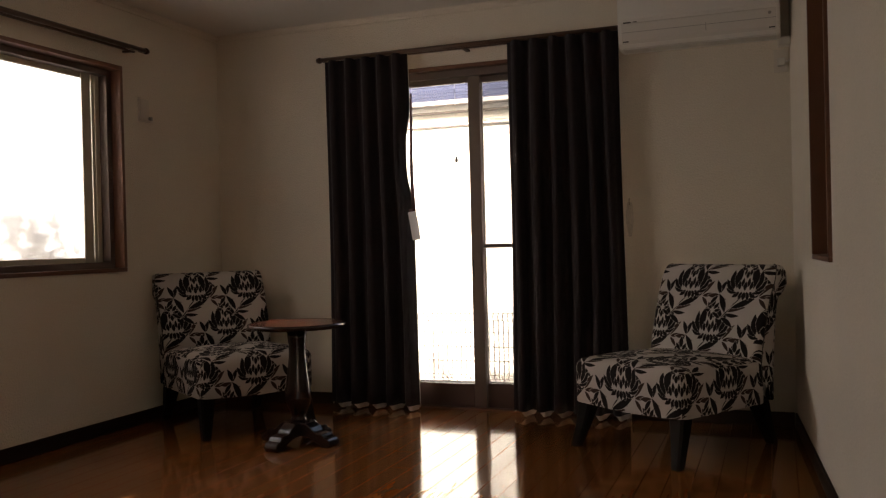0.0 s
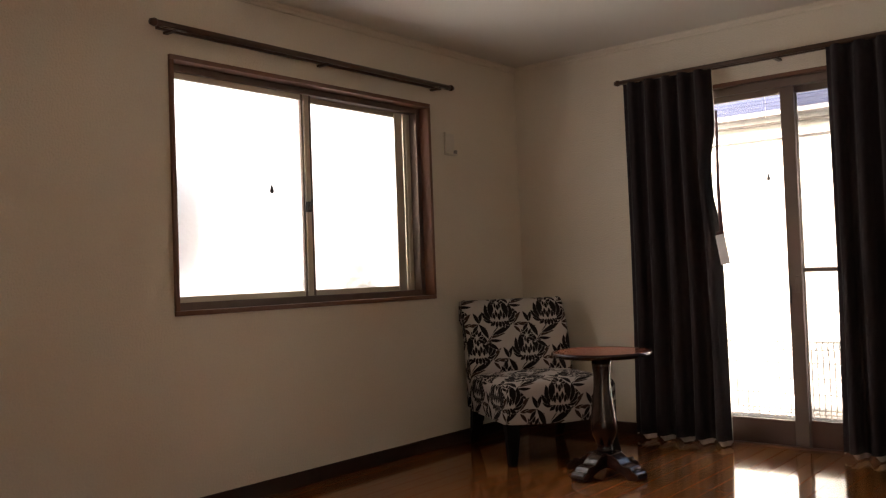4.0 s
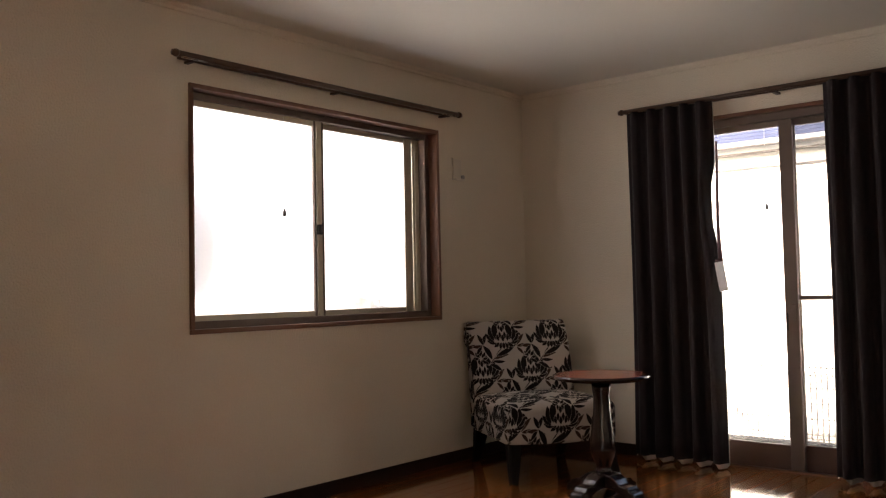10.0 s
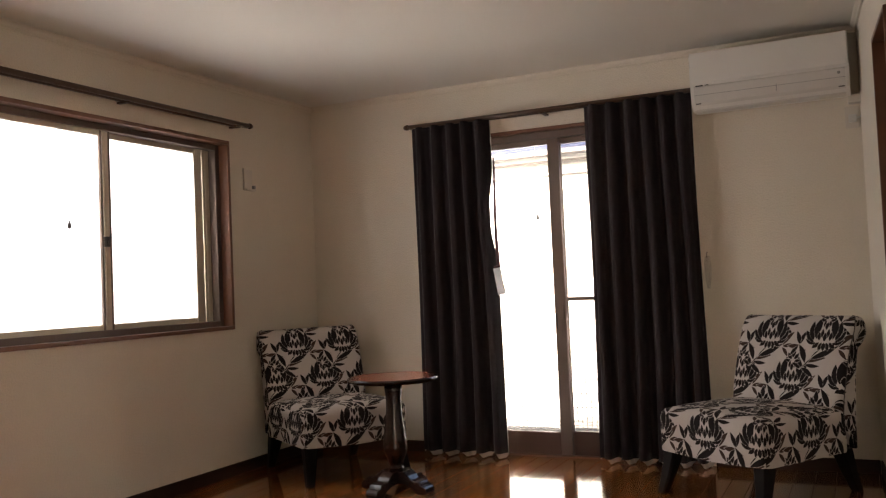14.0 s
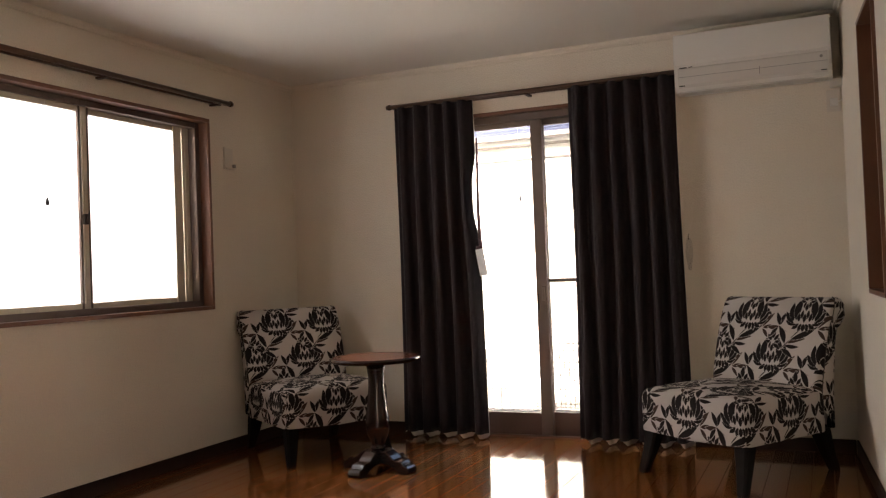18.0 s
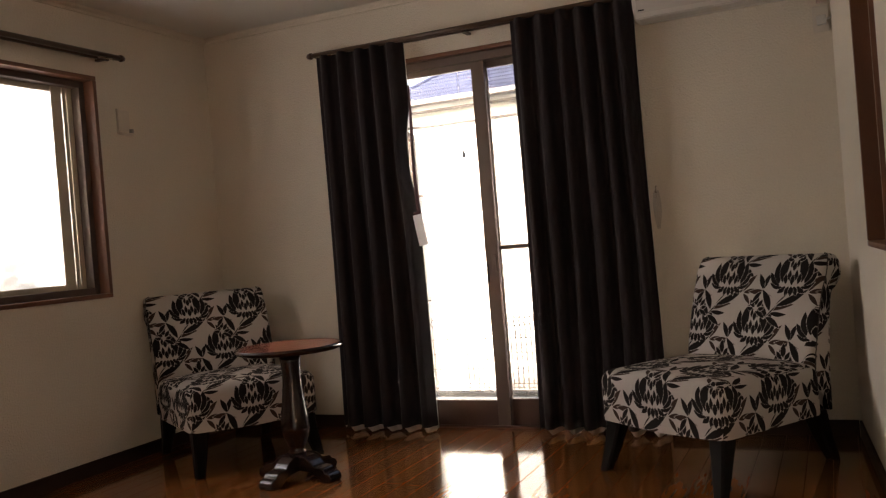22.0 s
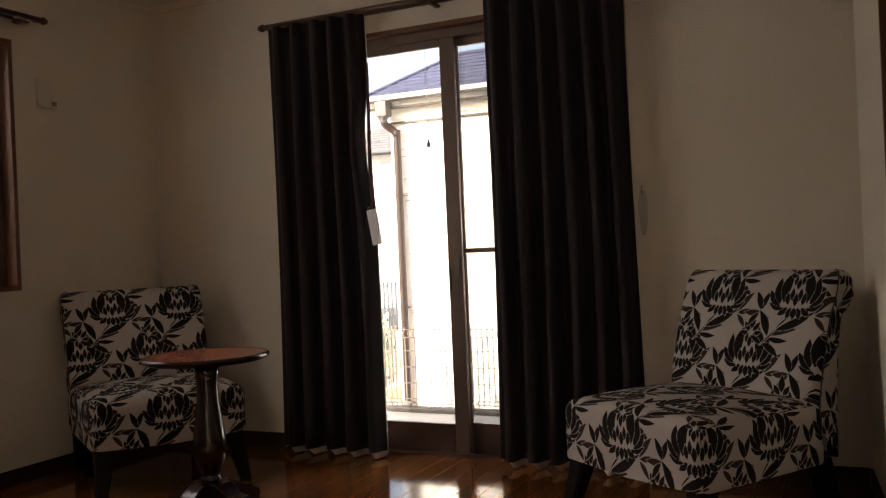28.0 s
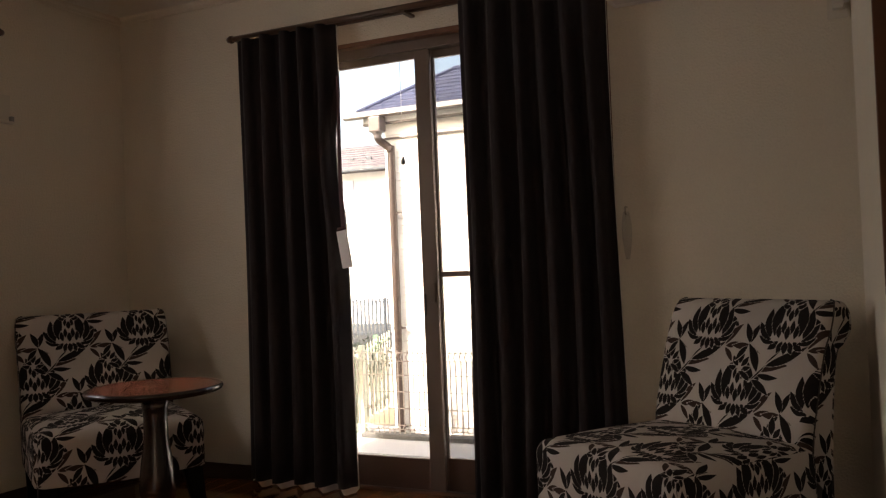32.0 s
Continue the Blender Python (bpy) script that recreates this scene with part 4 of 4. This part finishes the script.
# ---- dining chair at the near edge ----
def dining_chair(m):
    dc = thing("dining_chair", m, "dark red-brown lacquered wooden dining chair with a curved top rail", "chair")
    for s in (-1, 1):
        part("back_post", tube(smooth_curve([(s * 0.20, 0.22, 0.0), (s * 0.20, 0.20, 0.44), (s * 0.205, 0.23, 0.75), (s * 0.212, 0.29, 1.018)], 5), 0.015, 10), REDLEG, dc, smooth=True)
        for zz, yy in ((0.76, 0.233), (0.86, 0.252)):
            part("turned_ring", tube([(s * 0.206, yy, zz - 0.008), (s * 0.206, yy, zz), (s * 0.206, yy, zz + 0.008)], [0.016, 0.020, 0.016], 12), REDLEG, dc, smooth=True)
        part("front_leg", tube([(s * 0.20, -0.20, 0.0), (s * 0.20, -0.20, 0.43)], [0.015, 0.020], 10), REDLEG, dc, smooth=True)
        part("side_rail", box(s * 0.20 - 0.011, s * 0.20 + 0.011, -0.20, 0.20, 0.37, 0.42, 0.003), REDLEG, dc)
    part("front_rail", box(-0.19, 0.19, -0.212, -0.19, 0.37, 0.42, 0.003), REDLEG, dc)
    part("seat", box(-0.225, 0.225, -0.235, 0.20, 0.42, 0.46, 0.012, 3), REDLEG, dc)
    crest = bmesh.new()
    rg = []
    for i in range(13):
        u = i / 12 * 2 - 1
        x, y, z = u * 0.245, 0.285 + 0.03 * (1 - u * u), 1.036 + 0.012 * (1 - u * u)
        rg.append([crest.verts.new((x, y + a, z + b)) for a, b in ((-0.012, -0.022), (0.010, -0.024), (0.016, 0.0), (0.012, 0.016), (0.0, 0.022), (-0.010, 0.012))])
    for a, b in zip(rg, rg[1:]):
        for k in range(6):
            crest.faces.new((a[k], a[(k + 1) % 6], b[(k + 1) % 6], b[k]))
    crest.faces.new(rg[0][::-1])
    crest.faces.new(rg[-1])
    part("top_rail", crest, REDLEG, dc, smooth=True)
    back = bmesh.new()
    bw = [[back.verts.new((x, 0.215 + 0.075 * v + 0.02 * (1 - (x / 0.2) ** 2) * v, 0.52 + 0.44 * v)) for x in np.linspace(-0.19, 0.19, 9)] for v in np.linspace(0, 1, 7)]
    for a, b in zip(bw, bw[1:]):
        for k in range(8):
            back.faces.new((a[k], a[k + 1], b[k + 1], b[k]))
    bmesh.ops.solidify(back, geom=back.faces[:], thickness=0.02)
    part("back_panel", back, REDLEG, dc, smooth=True)
    return dc


dining_chair(pose(-1.61, 0.62, 0, 0, 0, 75))

# ---- outdoors ----
GZ, LOW = -0.45, -1.20
tagged(part("ground", box(-400, 400, -400, 400, LOW - 0.5, LOW), GRAVEL), "grey earth ground falling away behind the houses", "ground", kind="structure")
tagged(part("terrace", box(-4.30, 14.0, -14.0, 7.5, LOW, GZ, 0.05), GRAVEL), "gravel plot on which the house stands", "ground", kind="structure")
tagged(part("side_plot", box(-9.0, -4.31, -14.0, 13.0, LOW, GZ, 0.05), SAND), "gravel strip along the side of the house", "ground", kind="structure")
# unseen apron, made pale as a reflector for ceiling and west wall
tagged(part("pavement", box(-6.0, 4.0, YB + 0.2, 7.1, GZ, GZ + 0.03, 0.01), PALECONCRETE), "unseen concrete apron outside the glass door, pale to bounce light indoors", "pavement", kind="structure")
# out of view, added as a sun blocker for the side windows
tagged(part("eaves", box(XL - 1.40, XL - T, 0.60, YB + T, 2.60, 2.72, 0.01), FASCIA), "unseen white eaves added to keep sun off the side windows", "eaves", kind="structure")
# added narrower stretch, its depth sets how far sun reaches through window_2
tagged(part("eaves", box(XL - 0.63, XL - T, -1.60, 0.59, 2.60, 2.72, 0.01), FASCIA), "unseen narrow white eaves added to shape the sun patch on the floor", "eaves", kind="structure")
tagged(part("roof_slab", box(XL - T, XFAR + 0.6, REAR - 0.6, YB + T, 2.55, 2.65, 0.01), FASCIA), "flat white roof slab over the room", "roof", kind="structure")


def mesh_fence(m, length, h, wire, label):
    fe = thing("mesh_fence", m, label, "fence", "wire mesh fences")
    x0, x1 = 0.0, length
    bar = tube([(0, 0, 0.0), (0, 0, 0.03), (0, -0.025, 0.045), (0, 0, 0.06), (0, 0, h - 0.08), (0, -0.03, h - 0.05), (0, 0, h - 0.02), (0, 0, h)], 0.0045, 5)
    first = part("wire", bar, wire, fe)
    n = int((x1 - x0) / 0.042)
    for i in range(1, n + 1):
        shared("wire", first.data, fe, pose(0.042 * i, 0, 0))
    for z in (0.03, 0.06, 0.18, 0.30, 0.42, h - 0.08, h - 0.02):
        part("cross_wire", tube([(0, 0.006, z), (x1 - x0, 0.006, z)], 0.004, 5), wire, fe)
    for x in np.arange(0.02, x1 - x0, 2.0):
        part("post", box(x - 0.02, x + 0.02, 0.01, 0.05, -0.033, h + 0.03, 0.004), POSTGREEN, fe, "pale green steel post")
    return fe


tagged(part("kerb", box(-4.2, 3.0, 6.95, 7.50, GZ, -0.205, 0.008), PALECONCRETE), "low pale concrete kerb in front of the mesh fence", "kerb", kind="structure")
tagged(part("kerb_upstand", box(-3.10, 3.0, 7.38, 7.49, -0.205, -0.172, 0.006), CONCRETE), "grey concrete upstand carrying the mesh fence", "kerb", kind="structure")
mesh_fence(pose(-3.14, 7.43, -0.172), 5.66, 0.60, WIRE, "cream coated wire mesh fence with bent top edge")
tagged(part("concrete_slab", box(-3.62, -3.14, 7.52, 8.05, GZ, -0.245, 0.012), PALECONCRETE), "pale concrete slab at the corner of the fence", "slab", kind="structure")


def neighbour_house():
    hs = thing("neighbour_house", pose(0, 0, 0), "cream-sided house with a blue-grey hipped slate roof", "house")
    x0, x1, y0, y1, foot = -3.77, 9.5, 9.10, 14.0, -0.95
    ex0, ey0, ez, p, s = -4.00, 8.97, 2.482, 0.645, 0.70
    body = part("wall", box(x0, x1, y0, y1, foot, ez), SIDING, hs)
    part("foundation", box(x0 + 0.02, x1, y0 + 0.02, y1, LOW, foot), CONCRETE, hs, "grey concrete footing")
    for k in range(46):
        z = foot + k * 0.0715
        part("siding_board", extrude_profile([(y0 - 0.001, z), (y0 - 0.010, z + 0.002), (y0 - 0.006, z + 0.0685), (y0 - 0.001, z + 0.0695)], "x", x0 - 0.01, x1), SIDING, body)
    part("frieze", box(x0 - 0.02, x1, y0 - 0.034, y0 - 0.019, 2.226, 2.246, 0.003), GUTTER, body)
    # the hipped roof
    ridge = ez + p * s
    verts = [(ex0, ey0, ez), (x1 + 0.5, ey0, ez), (x1 + 0.5 - s, ey0 + s, ridge), (ex0 + s, ey0 + s, ridge), (ex0, ey0 + 2 * s, ez), (x1 + 0.5, ey0 + 2 * s, ez)]
    low = [(x, y, z - 0.03) for x, y, z in verts]
    fs = [(0, 1, 2, 3), (0, 3, 4), (4, 3, 2, 5), (1, 5, 2), (6, 9, 8, 7), (6, 10, 9), (10, 11, 8, 9), (7, 8, 11), (0, 6, 7, 1), (1, 7, 11, 5), (5, 11, 10, 4), (4, 10, 6, 0)]
    roof = data_part("roof", verts + low, fs, SLATE, hs)
    n = 9
    for k in range(n):
        a, b = k / n, (k + 1) / n
        ya, yb = ey0 + s * a, ey0 + s * b
        za, zb = ez + p * s * a + 0.004, ez + p * s * b + 0.004
        xa0, xa1, xb0, xb1 = ex0 + s * a, x1 + 0.5 - s * a, ex0 + s * b, x1 + 0.5 - s * b
        v = [(xa0, ya, za), (xa1, ya, za), (xb1, yb, zb), (xb0, yb, zb), (xa0, ya, za + 0.018), (xa1, ya, za + 0.018), (xb1, yb, zb + 0.003), (xb0, yb, zb + 0.003)]
        data_part("slate_course", v, [(3, 2, 1, 0), (4, 5, 6, 7), (0, 1, 5, 4), (1, 2, 6, 5), (2, 3, 7, 6), (3, 0, 4, 7)], SLATE, roof)
    part("hip_cap", tube([(ex0, ey0, ez + 0.015), (ex0 + s, ey0 + s, ridge + 0.015)], 0.024, 8), SLATE, roof)
    part("ridge_cap", tube([(ex0 + s, ey0 + s, ridge + 0.015), (x1, ey0 + s, ridge + 0.015)], 0.03, 8), SLATE, roof)
    part("fascia", box(ex0 + 0.04, x1 + 0.4, ey0 + 0.04, ey0 + 0.07, ez - 0.095, ez - 0.03), FASCIA, hs, "white eaves board")
    part("fascia", box(ex0 + 0.04, ex0 + 0.07, ey0 + 0.07, ey0 + 2 * s - 0.03, ez - 0.095, ez - 0.03), FASCIA, hs, "white eaves board")
    part("soffit", box(ex0 + 0.07, x1, ey0 + 0.07, y0 - 0.02, ez - 0.10, ez - 0.085), FASCIA, hs, "white underside of the eaves")
    part("eaves_trim", box(ex0 + 0.04, x1 + 0.4, ey0 + 0.030, ey0 + 0.075, ez - 0.118, ez - 0.097, 0.003), GUTTER, hs, "tan trim strip under the eaves board")
    gy, gz = ey0 - 0.035, ez
    gut = part("gutter", extrude_profile([(gy + u * 0.8, gz + v * 0.8) for u, v in ((-0.045, 0), (-0.055, -0.055), (-0.02, -0.075), (0.02, -0.075), (0.05, -0.055), (0.045, 0), (0.035, 0), (0.035, -0.05), (0.01, -0.065), (-0.015, -0.065), (-0.042, -0.047), (-0.035, 0))], "x", ex0 - 0.11, x1), GUTTER, hs, "greyish plastic rain gutter")
    hx, hy = -3.765, gy
    part("hopper", box(hx - 0.062, hx + 0.062, hy - 0.062, hy + 0.062, gz - 0.20, gz - 0.055, 0.012), GUTTER, gut, "square rainwater hopper")
    part("hopper_spout", lathe([(0.034, -0.255), (0.036, -0.23), (0.056, -0.197)], 16), GUTTER, gut).matrix_basis = pose(hx, hy, gz)
    px, py = -3.680, y0 - 0.07
    dp = part("downpipe", tube(smooth_curve([(hx, hy, gz - 0.22), (hx, hy + 0.02, gz - 0.265), (hx + 0.025, hy + 0.05, gz - 0.295), (hx + 0.062, hy + 0.08, gz - 0.33), (px, py - 0.005, gz - 0.375), (px, py, gz - 0.45), (px, py, 0.6), (px, py, foot + 0.08)], 6), 0.036, 14), PIPE, hs, "brown round downpipe", smooth=True)
    for z in (1.53, 0.46, -0.45):
        part("pipe_clamp", tube([(px, py, z - 0.014), (px, py, z + 0.014)], 0.043, 14), PIPE, dp)
        part("clamp_arm", box(px + 0.03, px + 0.08, py - 0.02, py + 0.02, z - 0.007, z + 0.007), PIPE, dp)
    return hs


neighbour_house()


def rail_fence(name, m, length, h, pitch, width, material, post_mat, label, group=""):
    fe = thing(name, m, label, "fence", group)
    first = part("slat", box(-width / 2, width / 2, -0.005, 0.005, 0.05, h, 0.002), material, fe)
    for i in range(1, int(length / pitch) + 1):
        shared("slat", first.data, fe, pose(pitch * i, 0, 0))
    for z in (0.12, h - 0.10):
        part("rail", box(0, length, 0.008, 0.03, z - 0.018, z + 0.018, 0.003), post_mat, fe)
    for x in np.arange(0, length + 0.1, 2.0):
        part("post", box(x - 0.03, x + 0.03, 0.01, 0.07, -0.3, h + 0.03, 0.004), post_mat, fe)
    return fe


rail_fence("bar_fence", pose(-3.33, 7.72, -0.22, 0, 0, 104), 0.92, 0.55, 0.125, 0.04, BARGREEN, POSTGREEN, "grey-green barred metal fence behind the mesh fence")
rail_fence("green_fence", pose(-5.1, 10.5, -0.57, 0, 0, 112), 3.2, 0.64, 0.26, 0.03, OLIVE, GREENWIRE, "low pale picket fence with dark green rails")
rail_fence("steel_fence", pose(-19.0, 24.4, -1.08, 0, 0, 6), 12.0, 1.17, 0.13, 0.07, STEEL, STEEL, "dark blue-grey steel railing on the far bank")
tagged(part("bank", box(-24.0, -9.0, 23.0, 60.0, LOW, -1.08, 0.05), BANK), "dark earth bank under the steel railing", "bank", kind="structure")


def far_house():
    hs = thing("far_house", pose(-14.5, 30.0, 0, 0, 0, 4), "white house with a mauve-grey tiled roof", "house")
    part("wall", box(-7, 7, 0.6, 8, LOW, 4.75), FASCIA, hs)
    roof = part("roof", extrude_profile([(-0.1, 4.80), (3.0, 6.05), (8.7, 4.80), (8.7, 4.68), (-0.1, 4.68)], "x", -7.5, 7.5), TILE, hs)
    for k in range(9):
        y = -0.1 + 0.34 * k
        z = 4.80 + 0.34 * k * 1.25 / 3.1
        part("tile_course", box(-7.5, 7.5, y, y + 0.06, z, z + 0.05, 0.01), TILE, roof)
    part("gutter", box(-7.5, 7.5, -0.2, -0.1, 4.66, 4.76, 0.02), STEEL, roof)
    for k in range(18):
        part("snow_guard", box(-6.8 + k * 0.75, -6.6 + k * 0.75, 0.85, 0.90, 5.16, 5.30, 0.01), STEEL, roof)
    for x in (-3.75, -1.2, 2.6):
        w = part("window", box(x, x + 1.0, 0.52, 0.61, 3.2, 4.4, 0.01), PALEBLUE, hs, "pale grey-lilac shuttered window")
        for k in range(9):
            part("shutter_slat", box(x + 0.05, x + 0.95, 0.50, 0.52, 3.26 + k * 0.125, 3.36 + k * 0.125, 0.01), PALEBLUE, w)
    return hs


far_house()


def hedge(m, length, label):
    hd = thing("hedge", m, label, "hedge", kind="stuff")
    rnd = random.Random(5)
    vs, fs = [], []
    for i in range(2600):
        c = Vector((rnd.uniform(0, length), rnd.gauss(0, 0.16), abs(rnd.gauss(0.20, 0.11))))
        q = Euler((rnd.uniform(0, 6.3), rnd.uniform(0, 6.3), rnd.uniform(0, 6.3))).to_matrix()
        n = len(vs)
        for a, b in ((-0.03, 0), (0, -0.014), (0.03, 0), (0, 0.014)):
            vs.append(tuple(c + q @ Vector((a, b, 0))))
        fs.append((n, n + 1, n + 2, n + 3))
    data_part("leaves", vs, fs, LEAF, hd)
    return hd


hedge(pose(-5.35, 10.5, -0.45, 0, 0, 112), 3.0, "low dark green clipped hedge beyond the barred fence")
tagged(part("side_wall", box(-6.6, -6.45, -6, 6.5, GZ, 2.35, 0.01), CONCRETE), "grey concrete boundary wall beyond the side windows", "boundary wall", kind="structure")

post = thing("utility_post", pose(-3.64, 2.92, GZ), "pale blue rounded drum on a thin post outside the frosted window", "post")
part("post", box(-0.012, 0.012, -0.012, 0.012, 0.0, 1.60, 0.004, 3), PALEBLUE, post)
part("drum", lathe([(0.02, 1.50), (0.09, 1.53), (0.135, 1.64), (0.14, 1.80), (0.125, 1.95), (0.05, 2.03), (0.01, 2.04)], 32), DRUMBLUE, post, smooth=True)
sh = thing("shrub", pose(-3.60, 4.07, GZ), "grey-green shrub outside the frosted window", "shrub", kind="stuff")
rnd = random.Random(9)
vs, fs = [], []
for i in range(1700):
    h = rnd.uniform(0.1, 1.66)
    c = Vector((min(0.03, rnd.gauss(0, 0.03)), rnd.gauss(0, 0.07 + 0.05 * h), h))
    q = Euler((rnd.uniform(0, 6.3), rnd.uniform(0, 6.3), rnd.uniform(0, 6.3))).to_matrix()
    n = len(vs)
    for a, b in ((-0.035, 0), (0, -0.016), (0.035, 0), (0, 0.016)):
        vs.append(tuple(c + q @ Vector((a, b, 0))))
    fs.append((n, n + 1, n + 2, n + 3))
data_part("leaves", vs, fs, GREYLEAF, sh)
part("stem", tube([(0, 0, 0), (0.01, 0.02, 0.7), (0, 0, 1.4)], [0.02, 0.014, 0.005], 8), GREYLEAF, sh)

# ---- floor strips ----
rnd = random.Random(11)
W = 0.101
meshes = {}
for i in range(int((XFAR - XL) / W) + 1):
    x = XL + i * W
    y = -2.9 + rnd.uniform(-0.9, 0)
    while y < YB + 0.02:
        ln = 1.82 if x < 0.5 else 3.6
        y0, y1 = max(y, REAR), min(y + ln, YB + 0.03)
        if x > XR + 0.02:
            y1 = min(y1, STUB)
        if y1 - y0 > 0.05 and y1 > 1.2:
            L = round(y1 - y0, 3)
            if L not in meshes:
                bm = box(0.0011, W - 0.0011, 0.0008, L - 0.0008, -0.012, 0.0, 0.0004, 1)
                me = bpy.data.meshes.new("plank")
                bm.to_mesh(me)
                bm.free()
                me.materials.append(PLANK)
                meshes[L] = me
            shared("plank", meshes[L], floor, pose(x, y0, 0))
        y += ln
near = part("plank_field", box(XL, XFAR, REAR, 1.2, -0.012, -0.0005), PLANK, floor)
